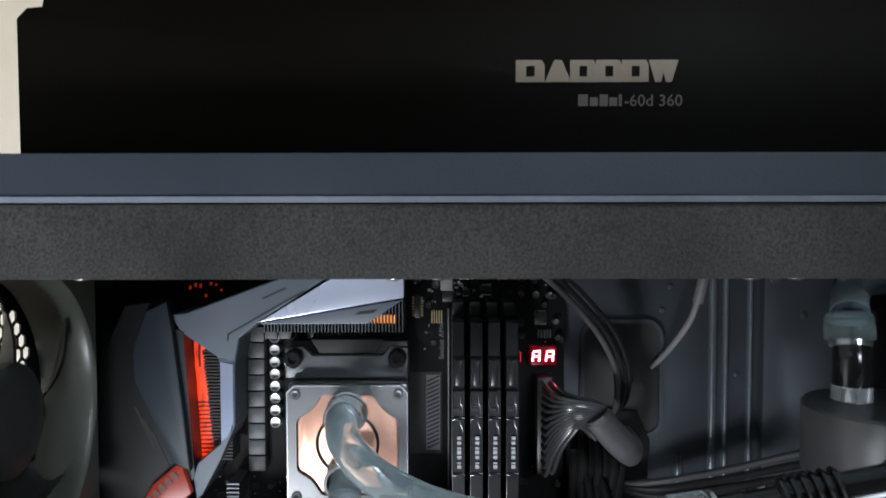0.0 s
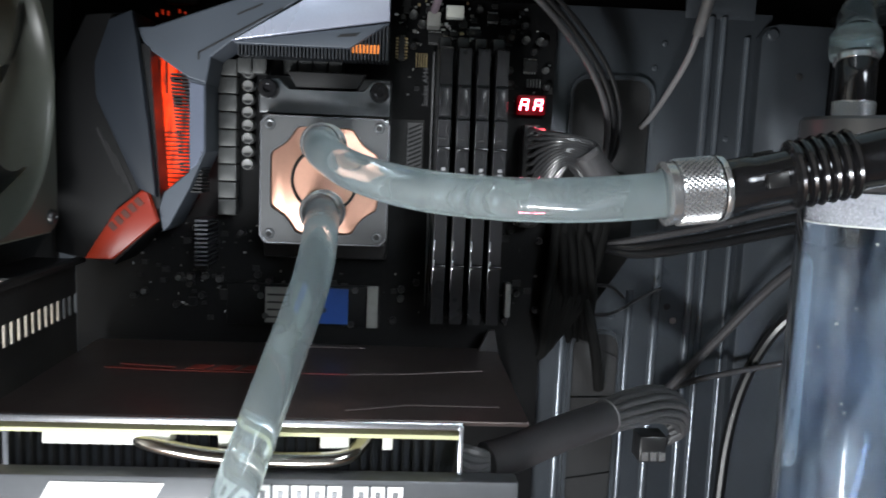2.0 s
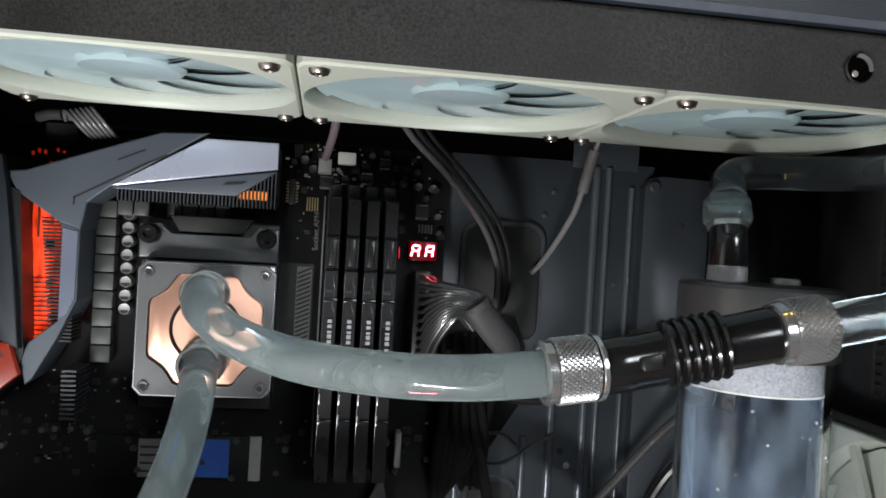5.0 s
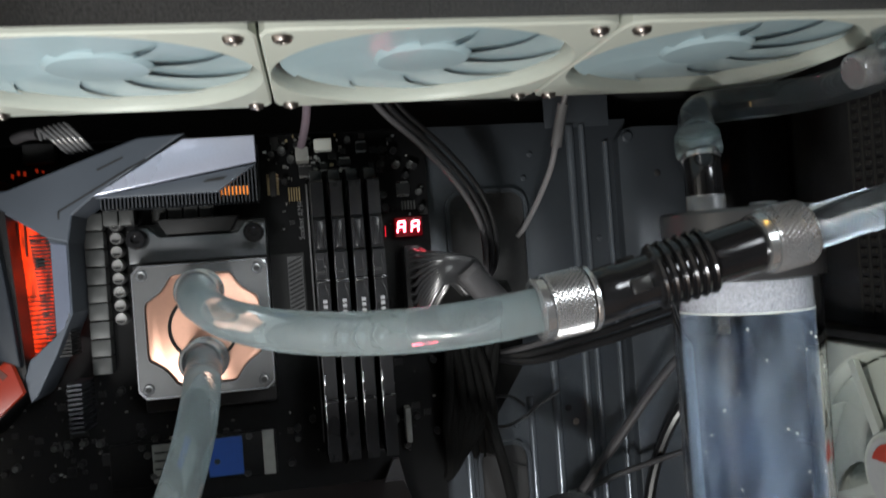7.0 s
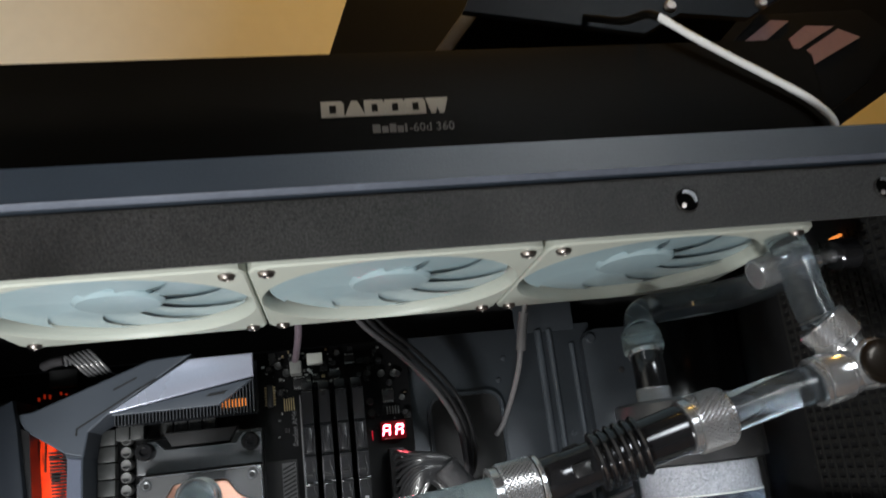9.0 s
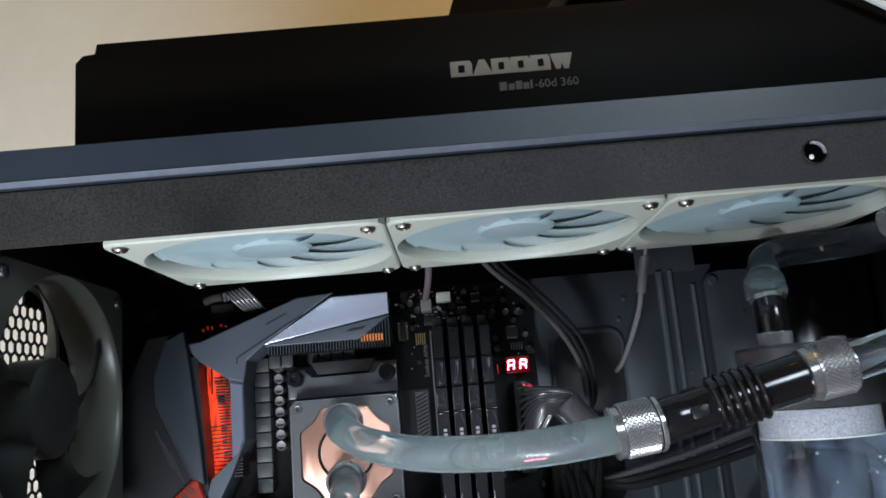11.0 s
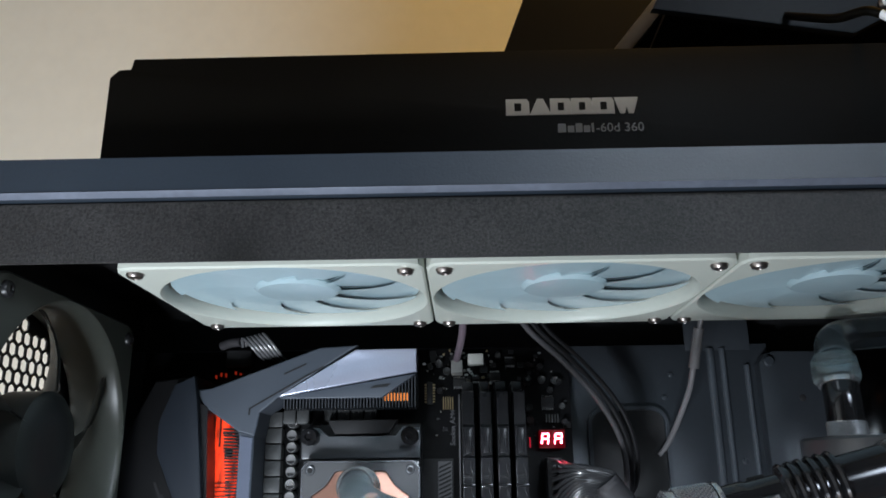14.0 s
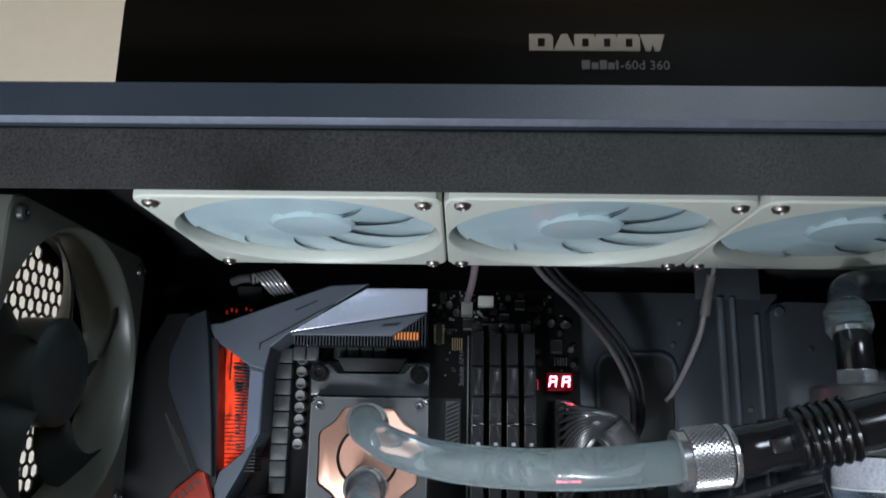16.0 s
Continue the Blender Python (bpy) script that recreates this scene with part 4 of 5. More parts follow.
part("header", box(B(), (0.0935, -0.004, 0.3310), (0.0965, PY, 0.3490), 0.0004), GREY_LABEL, board)

# two-digit fault code display showing AA
display = part("code_display", box(B(), (0.0955, -0.0025, 0.4379), (0.1095, PY, 0.4477), 0.0004), LED_FACE, board, "red seven-segment display reading AA")
for cx in (0.0985, 0.1058):
    w, h, s = 0.0018, 0.0027, 0.00038

    def seg_box(x0, z0, x1, z1):
        sh = 0.12
        bm2 = B()
        prism(bm2, [(cx + x0 + sh * z0, 0.4428 + z0), (cx + x0 + sh * z1, 0.4428 + z1), (cx + x1 + sh * z1, 0.4428 + z1), (cx + x1 + sh * z0, 0.4428 + z0)], -0.0030, -0.0024)
        part("segment", bm2, LED_RED, display, smooth=False)
    seg_box(-w, h - s, w, h + s)
    seg_box(-w, -s, w, s)
    for sx in (-1, 1):
        seg_box(sx * w - s, s + 0.0002, sx * w + s, h - s - 0.0002)
        seg_box(sx * w - s, -h, sx * w + s, -s - 0.0002)
part("status_led", box(B(), (0.0905, PY - 0.001, 0.4385), (0.0908, PY, 0.4440)), STATUS_RED, board, smooth=False)

# main power socket
part("power_socket", box(B(), (0.0985, -0.0080, 0.3800), (0.1065, PY, 0.4325), 0.0005), BLACK_PLASTIC, board)
part("fan_header", box(B(), (0.0565, -0.0045, 0.4845), (0.0655, PY, 0.4905), 0.0006), WHITE_PLASTIC, board, "ivory fan header")

# ---- memory modules ----
RAM_MARK = material("white_ram_print", (0.33, 0.33, 0.35), 0.5, grain=0.05)
# paler than the spreader, for its edge line and crease
RAM_EDGE = material("pale_ram_edge", (0.075, 0.075, 0.08), 0.25, metal=0.5, grain=0.2, stain=0.3)
for k in range(4):
    cx = 0.0560 + 0.0089 * k
    ram = thing("memory_module", "black memory module with a notched heat spreader standing in its slot", "memory module", "memory modules")
    bm = B()
    prism(bm, [(-0.0390, 0.3345), (-0.0390, 0.4320), (-0.0365, 0.4330), (-0.0365, 0.4475), (-0.0345, 0.4490), (-0.0345, 0.4655), (-0.0320, 0.4665), (-0.0050, 0.4665), (-0.0050, 0.3345)], cx - 0.0029, cx + 0.0029, axes="yz")
    part("heat_spreader", bm, RAM_BLACK, ram, angle=0.3)
    part("edge_line", box(B(), (cx - 0.0031, -0.0396, 0.3400), (cx - 0.0026, -0.0384, 0.4300), 0.0002), RAM_EDGE, ram)
    wave = [(cx + 0.0010, -0.0394, 0.4300), (cx + 0.0010, -0.0394, 0.4262), (cx + 0.0018, -0.0394, 0.4250), (cx + 0.0018, -0.0394, 0.4215), (cx + 0.0009, -0.0394, 0.4200), (cx + 0.0009, -0.0394, 0.4160), (cx + 0.0020, -0.0394, 0.4135), (cx + 0.0020, -0.0394, 0.4110)]
    part("spreader_crease", sweep(B(), wave, 0.00035, 6, 3), RAM_EDGE, ram)
    part("spreader_notch", box(B(), (cx - 0.0030, -0.0394, 0.4222), (cx + 0.0008, -0.0387, 0.4240), 0.0002), PIT, ram)
    # two short bright ticks low on the module
    for z0 in (0.3705, 0.3610):
        part("side_clip", box(B(), (cx - 0.0029, -0.0400, z0), (cx - 0.0021, -0.0390, z0 + 0.0048), 0.0002), EDGE_STEEL, ram)
    part("top_ridge", box(B(), (cx - 0.0016, -0.0374, 0.4345), (cx + 0.0016, -0.0364, 0.4470), 0.0003), RAM_BLACK, ram)
    for j in range(3):
        part("clip", box(B(), (cx - 0.0031, -0.0400, 0.4180 - j * 0.028), (cx + 0.0031, -0.0385, 0.4195 - j * 0.028), 0.0003), BLACK_CHROME, ram)
    for j, hgt in enumerate((0.0022, 0.0008, 0.0020, 0.0024, 0.0014, 0.0020, 0.0020)):
        z = 0.3940 + j * 0.0024
        part("mark_bar", box(B(), (cx - 0.0007, -0.0404, z), (cx + 0.0012, -0.0400, z + hgt * 0.75)), RAM_MARK, ram, smooth=False)

# ---- solid state drive ----
drive = thing("solid_state_drive", "slim black drive stick with blue and grey labels on the board", "drive")
part("stick", box(B(), (-0.0530, 0.0005, 0.3225), (0.0270, PY - 0.0004, 0.3445), 0.0003), PCB, drive)
part("blue_label", box(B(), (-0.0065, 0.0000, 0.3240), (0.0105, 0.0005, 0.3430)), BLUE_LABEL, drive, "bright blue label", smooth=False)
part("grey_label", box(B(), (-0.0330, 0.0000, 0.3240), (-0.0085, 0.0005, 0.3430)), GREY_LABEL, drive, "grey printed label", smooth=False)
part("drive_post", box(B(), (0.0205, -0.0010, 0.3225), (0.0262, 0.0005, 0.3450), 0.0004), GREY_LABEL, drive)
for k in range(4):
    part("label_bar", box(B(), (-0.0320, -0.0004, 0.3265 + k * 0.0040), (-0.0120, -0.0001, 0.3275 + k * 0.0040)), BLACK_PLASTIC, drive, smooth=False)

# ---- processor water block ----
block = thing("water_block", "copper and nickel processor water block on a grey steel bracket", "water block")
brk = B()
prism(brk, [(-0.0350, 0.4330), (-0.0350, 0.4490), (-0.0255, 0.4500), (-0.0205, 0.4450), (0.0165, 0.4450), (0.0205, 0.4500), (0.0300, 0.4490), (0.0300, 0.4330)], -0.0120, -0.0080, 0.0008)
bracket = part("bracket", brk, BRACKET, block, "grey steel mounting bracket")
part("socket_frame", box(B(), (-0.0330, -0.0060, 0.3600), (0.0300, PY, 0.4520), 0.001), BLACK_PLASTIC, block)
# black bar painting the shade above the bracket's cut-out
part("retention_bar", prism(B(), [(-0.0215, 0.4538), (-0.0170, 0.4462), (0.0130, 0.4462), (0.0175, 0.4538)], -0.0116, -0.0040, 0.0006), PIT, block)
for sx in (-0.0295, 0.0245):
    for sz in (0.4445,):
        bm = B()
        lathe(bm, [(0.0048, 0), (0.0048, 0.0100), (0.0040, 0.0112), (0.0022, 0.0112), (0.0018, 0.0095), (0, 0.0095)], frame_to((sx, -0.0100, sz), (0, -1, 0)), 20)
        part("thumb_nut", bm, BLACK_CHROME, block)
part("base_plate", box(B(), (-0.0320, -0.0200, 0.3690), (0.0300, -0.0085, 0.4320), 0.0012), ACRYLIC_GREY, block, "nickel block frame")


def rim_plate(bm, outer, inner, y0, y1):
    n = len(outer)
    loops = [[bm.verts.new((p[0], y, p[1])) for p in q] for q, y in ((outer, y1), (outer, y0), (inner, y0), (inner, y1))]
    for l0, l1 in zip(loops, loops[1:] + loops[:1]):
        for i in range(n):
            bm.faces.new((l0[i], l0[(i + 1) % n], l1[(i + 1) % n], l1[i]))
    return bm


outer = [(-0.001 + p[0], 0.4005 + p[1]) for p in rounded_square(0.0312, 0.003, 52)]
R0 = 0.0262
quarter = [(R0, 0.0), (R0, 0.0060), (R0, 0.0115), (0.0254, 0.0138), (0.0232, 0.0152), (0.0208, 0.0168), (0.0192, 0.0180), (0.0180, 0.0192),
           (0.0168, 0.0208), (0.0152, 0.0232), (0.0138, 0.0254), (0.0115, R0), (0.0060, R0)]
opening = []
for k in range(4):
    c, s = (1, 0, -1, 0)[k], (0, 1, 0, -1)[k]
    opening += [(c * a - s * b, s * a + c * b) for a, b in quarter]
inner = [(-0.001 + a, 0.4005 + b) for a, b in opening]
bm = rim_plate(B(), outer, inner, -0.0232, -0.0198)
part("block_frame", bm, ACRYLIC_GREY, block, "satin nickel frame with a scalloped opening")
# flat bright rim in place of the highlight on the frame's bevel
edge_in = [(-0.001 + p[0], 0.4005 + p[1]) for p in rounded_square(0.0306, 0.0026, 52)]
part("frame_edge", rim_plate(B(), outer, edge_in, -0.0234, -0.0230), EDGE_STEEL, block, "bright flat rim painted as the bevel highlight", smooth=False)
lip_out = [(-0.001 + a * 1.018, 0.4005 + b * 1.018) for a, b in opening]
part("opening_edge", rim_plate(B(), lip_out, inner, -0.0234, -0.0230), BRACKET, block, "chamfered edge of the opening", smooth=False)
bm = B()
prism(bm, [(-0.001 + (x + 0.001) * 0.995, 0.4005 + (z - 0.4005) * 0.995) for x, z in inner], -0.0215, -0.0199, 0.0008)
copper = part("copper_base", bm, COPPER, block, "bright copper cold plate")
bm = B()
lathe(bm, [(0.0165, 0.0), (0.0165, 0.0012), (0.0158, 0.0016), (0.0150, 0.0012), (0.0150, 0.0)], frame_to((-0.001, -0.0212, 0.4010), (0, -1, 0)), 48)
part("seal_ring", bm, BLACK_PLASTIC, copper)
bm = B()
lathe(bm, [(0, 0.0006), (0.0149, 0.0006), (0.0149, 0.0)], frame_to((-0.001, -0.0213, 0.4010), (0, -1, 0)), 48)
part("jet_plate", bm, COPPER, copper)
for sx in (-0.0275, 0.0252):
    for sz in (0.4270, 0.3738):
        bm = B()
        lathe(bm, [(0.0026, 0), (0.0026, 0.0008), (0.0021, 0.0012), (0.0014, 0.0010), (0.0012, 0.0002), (0, 0.0002)], frame_to((sx, -0.0232, sz), (0, -1, 0)), 18)
        sc = part("block_screw", bm, BRACKET, block)
        bm = B()
        lathe(bm, [(0, 0.0011), (0.0015, 0.0011)], frame_to((sx, -0.0232, sz), (0, -1, 0)), 6)
        part("hex_socket", bm, PIT, sc)

# ---- hoses and fittings ----


def knurled(bm, m, r, h, n=64, rows=11):
    """A sleeve whose surface is cut into small raised diamonds."""
    n = n * 5 // 8
    ro = r * 0.975

    def ring(q, f, shift=0.0):
        return [bm.verts.new(m @ Vector((q * math.cos(2 * math.pi * (i + shift) / n), q * math.sin(2 * math.pi * (i + shift) / n), f * h))) for i in range(n)]

    low, high = ring(0.82 * r, 0.0), ring(0.82 * r, 1.0)
    grid = [ring(ro, 0.03 + 0.94 * j / (rows + 1), 0.5 * (j % 2)) for j in range(rows + 2)]
    for i in range(n):
        j = (i + 1) % n
        bm.faces.new((low[i], low[j], grid[0][j], grid[0][i]))
        last = (grid[-1][i], grid[-1][j], high[j], high[i])
        bm.faces.new(last)
    for j in range(rows):
        for i in range(n):
            a, b = (i, (i - 1) % n) if j % 2 == 0 else ((i + 1) % n, i)
            corners = (grid[j][i], grid[j + 1][a], grid[j + 2][i], grid[j + 1][b])
            mid = sum((v.co for v in corners), Vector()) / 4
            axis = m.translation + m.to_3x3().col[2].normalized() * (mid - m.translation).dot(m.to_3x3().col[2].normalized())
            tip = bm.verts.new(axis + (mid - axis).normalized() * r * 1.03)
            for k in range(4):
                bm.faces.new((corners[k], corners[(k + 1) % 4], tip))
    for i in range(n):
        k = (i + 1) % n
        bm.faces.new((grid[0][i], grid[0][k], grid[1][i]))
        if rows % 2 == 1:
            bm.faces.new((grid[-1][i], grid[-1][k], grid[-2][i]))
        else:
            bm.faces.new((grid[-1][i], grid[-1][k], grid[-2][k]))
    bm.faces.new(low[::-1])
    bm.faces.new(high)
    bmesh.ops.recalc_face_normals(bm, faces=bm.faces)
    return bm


P1, P2 = Vector((-0.001, -0.0225, 0.4180)), Vector((-0.001, -0.0225, 0.3860))
for p in (P1, P2):
    bm = B()
    lathe(bm, [(0, 0), (0.0108, 0), (0.0108, 0.003), (0.0100, 0.0036), (0.0100, 0.0075), (0.0090, 0.0085), (0.0086, 0.0120), (0.0078, 0.0126), (0, 0.0126)], frame_to(p, (0, -1, 0)), 36)
    solo("hose_fitting", bm, CHROME, "polished nickel hose fitting screwed into the water block", "fitting", "block fittings")

HR = 0.0080
for p in (P1, P2):
    bm = B()
    lathe(bm, [(0.0079, 0.0135), (0.0094, 0.0132), (0.0099, 0.0140), (0.0099, 0.0152), (0.0092, 0.0157), (0.0092, 0.0170), (0.0097, 0.0176), (0.0097, 0.0192), (0.0090, 0.0198), (0.0081, 0.0198)], frame_to(p, (0, -1, 0.04)), 40)
    solo("hose_clamp_ring", bm, CHROME, "polished ridged ring gripping the hose end", "ring", "hose rings")
R1 = Vector((0.1300, -0.1435, 0.4065))


def hose(pts, wall_mat, label, n=10):
    """A hose full of coolant: the clear wall, and the column of liquid in it."""
    h = thing("coolant_hose", label, "hose")
    part("wall", sweep(B(), pts, HR, 28, n), wall_mat, h).data.shade_smooth()
    part("coolant", sweep(B(), pts, HR * 0.70, 20, n), CORE, h)
    return h


hose([(-0.001, -0.0300, 0.4180), (-0.0005, -0.0480, 0.4175), (0.0045, -0.0680, 0.4140), (0.0190, -0.0900, 0.4075), (0.0440, -0.1130, 0.4028), (0.0750, -0.1290, 0.4015), (0.1040, -0.1395, 0.4030), R1 + Vector((0.003, 0, 0))],
     HOSE, "milky clear coolant hose from the water block to the coupling")
hose([(-0.001, -0.0300, 0.3860), (0.0005, -0.0460, 0.3835), (0.0020, -0.0700, 0.3745), (0.0010, -0.0950, 0.3600), (-0.0050, -0.1200, 0.3380), (-0.0120, -0.1380, 0.3140), (-0.0220, -0.1500, 0.2800), (-0.0300, -0.1520, 0.2400)],
     HOSE, "milky clear coolant hose hanging down past the graphics card")
bm = B()
lathe(bm, [(0, -0.012), (0.0105, -0.012), (0.0105, 0.004), (0.0085, 0.006), (0.0066, 0.008), (0.0070, 0.012), (0.0058, 0.016), (0.0062, 0.020), (0.0050, 0.024), (0, 0.024)], frame_to((-0.0300, -0.1520, 0.2380), (0.03, -0.02, 1)), 24)
solo("hose_fitting", bm, CHROME, "polished nickel hose fitting at the lower hose end", "fitting")

coupling = thing("quick_coupling", "black quick-release hose coupling with two knurled nickel collars", "coupling")
d1 = Vector((0.0200, 0.0005, 0.0026)).normalized()
part("collar", knurled(B(), frame_to(R1, d1), 0.0114, 0.0150, 64, 13), KNURL, coupling, "knurled nickel collar", smooth=False)
bm = B()
lathe(bm, [(0.0114, 0), (0.0117, 0.0004), (0.0117, 0.0016), (0.0112, 0.0022), (0.0080, 0.0022)], frame_to(R1 + d1 * 0.0151, d1), 36)
part("collar_rim", bm, CHROME, coupling)
bm = B()
lathe(bm, [(0.0082, 0), (0.0108, 0.0), (0.0112, -0.0030), (0.0088, -0.0034)], frame_to(R1, d1), 36)
part("collar_lip", bm, CHROME, coupling)
Q0, Q1 = R1 + d1 * 0.0172, Vector((0.2085, -0.1520, 0.4238))
dq = (Q1 - Q0).normalized()
L = (Q1 - Q0).length
bm = B()
lathe(bm, [(0, 0), (0.0088, 0), (0.0094, 0.001), (0.0094, 0.010), (0.0088, 0.0115), (0.0088, 0.0225), (0.0102, 0.0235), (0.0102, L * 0.66), (0.0096, L * 0.68), (0.0098, L - 0.004), (0.0088, L), (0, L)], frame_to(Q0, dq), 40)
qbody = part("body", bm, BLACK_CHROME, coupling, "glossy black coupling body")
for k in range(6):
    bm = B()
    c = 0.0245 + k * 0.0036
    lathe(bm, [(0.0100, c - 0.0013), (0.0116, c - 0.0009), (0.0121, c), (0.0116, c + 0.0009), (0.0100, c + 0.0013)], frame_to(Q0, dq), 40)
    part("grip_ring", bm, BLACK_CHROME, qbody)
for a in (60, 180, 300):
    m = frame_to(Q0, dq) @ pose(0, 0, 0.0165, 0, 0, a)
    part("latch", box(B(), (0.0080, -0.0025, -0.0035), (0.0100, 0.0025, 0.0035), 0.0006, m), BLACK_PLASTIC, qbody)
d2 = Vector((0.0190, -0.0004, 0.0032)).normalized()
R2 = Q1 + dq * 0.0005
bm = B()
lathe(bm, [(0.0085, -0.003), (0.0107, -0.003), (0.0110, 0.0), (0.0085, 0.0)], frame_to(R2, d2), 36)
part("collar_lip", bm, CHROME, coupling)
part("collar", knurled(B(), frame_to(R2, d2), 0.0116, 0.0160), KNURL, coupling, "knurled nickel collar", smooth=False)

# short hose, tee and the rising hose to the radiator
T = Vector((0.2860, -0.1600, 0.4400))
E2 = R2 + d2 * 0.015
dt = (T - E2).normalized()
hose([E2, E2 + (T - E2) * 0.35 + Vector((0, 0, 0.0005)), T - dt * 0.020], HOSE_CLEAR, "short clear coolant hose between coupling and tee", 8)
tee = thing("tee_fitting", "polished nickel tee fitting with a black end cap", "fitting")
bm = B()
lathe(bm, [(0.0082, 0), (0.0102, 0.0), (0.0106, 0.0015), (0.0098, 0.003), (0.0106, 0.0045), (0.0106, 0.0125), (0.0098, 0.0135), (0.0098, 0.016), (0, 0.016)], frame_to(T - dt * 0.0235, dt), 36)
part("side_collar", bm, CHROME, tee)
bm = B()
lathe(bm, [(0, -0.009), (0.0094, -0.009), (0.0102, -0.008), (0.0102, 0.008), (0.0094, 0.010), (0, 0.010)], frame_to(T, (0, -1, 0)), 36)
part("hub", bm, CHROME, tee)
bm = B()
lathe(bm, [(0.0090, 0), (0.0090, 0.0006), (0.0078, 0.0016), (0.005, 0.0021), (0, 0.0022)], frame_to(T + Vector((0.0, -0.0102, 0)), (0, -1, 0)), 36)
part("end_cap", bm, material("bronze_black_cap", (0.02, 0.015, 0.011), 0.25, metal=0.5, grain=0.1, stain=0.2), tee, "glossy bronze-black end cap")
UP = Vector((-0.0105, 0.0025, 0.0160)).normalized()
bm = B()
lathe(bm, [(0.0078, 0.006), (0.0078, 0.0115), (0, 0.0115)], frame_to(T, UP), 28)
part("neck", bm, CHROME, tee)
part("upper_collar", knurled(B(), frame_to(T + UP * 0.0120, UP), 0.0108, 0.0125, 60, 10), KNURL, tee, "knurled nickel collar", smooth=False)
U0 = T + UP * 0.0235
hose([U0, U0 + Vector((-0.0015, 0.002, 0.0120)), U0 + Vector((-0.0025, 0.003, 0.0270)), U0 + Vector((-0.0030, 0.008, 0.0420))], HOSE_CLEAR, "clear coolant hose rising to the radiator", 8)
valve = thing("drain_valve", "polished nickel drain valve beside the rising hose", "fitting")
V = Vector((0.2760, -0.1420, 0.4900))
part("plug", knurled(B(), frame_to(V + Vector((-0.008, 0, -0.002)), (-0.9, 0, -0.25)), 0.0068, 0.0110, 44, 9), KNURL, valve, smooth=False)
bm = B()
lathe(bm, [(0, -0.010), (0.0060, -0.010), (0.0060, 0.012), (0.0040, 0.014), (0.0034, 0.022), (0, 0.022)], frame_to(V, (1, 0, 0.06)), 24)
part("stem", bm, CHROME, valve)
bm = B()
lathe(bm, [(0, 0.0), (0.0066, 0.0), (0.0074, 0.001), (0.0074, 0.010), (0.0066, 0.011), (0, 0.011)], frame_to(V + Vector((0.0215, 0, 0.0012)), (1, 0, 0.06)), 24)
part("knob", bm, BLACK_CHROME, valve)

# ---- reservoir ----
reservoir = thing("reservoir", "clear acrylic tube reservoir partly filled with coolant, dark grey screw cap", "reservoir")
AX, AY, RR = 0.2380, -0.0890, 0.0312
m = Matrix.Translation((AX, AY, 0))
bm = B()
lathe(bm, [(RR, 0.110), (RR, 0.4080), (RR - 0.003, 0.4080), (RR - 0.003, 0.110), (RR, 0.110)], m, 64)
part("tube", bm, CLEAR, reservoir, "clear acrylic tube").visible_shadow = False
bm = B()
lathe(bm, [(0, 0.112), (RR - 0.0033, 0.112), (RR - 0.0033, 0.3940), (0, 0.3940)], m, 64)
water = part("coolant", bm, STREAKED, reservoir, "pale blue coolant")
bm = B()
lathe(bm, [(0, 0.3945), (RR - 0.0036, 0.3945), (RR - 0.0036, 0.4075), (0, 0.4075)], m, 48)
part("thread_plug", bm, FROST, reservoir, "frosted threaded plug")
bm = B()
CAPR = 0.0335
lathe(bm, [(0, 0.4085), (CAPR, 0.4085), (CAPR, 0.4365), (CAPR - 0.001, 0.4378), (0, 0.4378)], m, 64)
part("cap", bm, material("dark_grey_anodised_cap", (0.10, 0.10, 0.105), 0.32, metal=0.6, grain=0.06, stain=0.1), reservoir, "dark grey anodised cap")
bm = B()
lathe(bm, [(0, 0.060), (CAPR, 0.060), (CAPR, 0.1095), (0, 0.1095)], m, 48)
part("pump_base", bm, BLACK_PLASTIC, reservoir)
part("base_foot", box(B(), (AX - 0.03, AY - 0.03, 0.030), (AX + 0.03, AY + 0.03, 0.0598), 0.003), BLACK_PLASTIC, reservoir)
part("inlet", box(B(), (AX - 0.026, AY - 0.010, 0.3850), (AX - 0.012, AY + 0.006, 0.3940), 0.001), CLEAR, reservoir)
bm = B()
lathe(bm, [(RR - 0.0040, 0.3940), (RR - 0.0031, 0.3940), (RR - 0.0031, 0.3945), (RR - 0.0040, 0.3945), (RR - 0.0040, 0.3940)], m, 64)
part("waterline", bm, WHITE_PLASTIC, reservoir, "bright waterline")
bub = random.Random(3)
for k in range(22):
    a, h = bub.uniform(3.4, 6.0), 0.3885 - bub.random() ** 1.6 * 0.07
    bm = B()
    bmesh.ops.create_icosphere(bm, subdivisions=1, radius=bub.uniform(0.0003, 0.0007), matrix=Matrix.Translation((AX + 0.0288 * math.cos(a), AY + 0.0288 * math.sin(a), h)))
    part("bubble", bm, WHITE_PLASTIC, water)

part("port_plug", knurled(B(), Matrix.Translation((0.2560, -0.0800, 0.4379)), 0.0062, 0.0030, 48, 3), KNURL, reservoir, "nickel port plug", smooth=False)

elbow = thing("elbow_fitting", "black elbow fitting with a knurled nickel base on the reservoir cap", "fitting")
EX, EY = 0.2260, -0.0830
part("base_collar", knurled(B(), Matrix.Translation((EX, EY, 0.4380)), 0.0084, 0.0075, 56, 7), KNURL, elbow, "knurled nickel collar", smooth=False)
bm = B()
sweep(bm, [(EX, EY, 0.4434), (EX, EY, 0.4540), (EX + 0.0006, EY + 0.002, 0.4610)], 0.0080, 28, 8)
part("bend", bm, BLACK_CHROME, elbow)
bm = B()
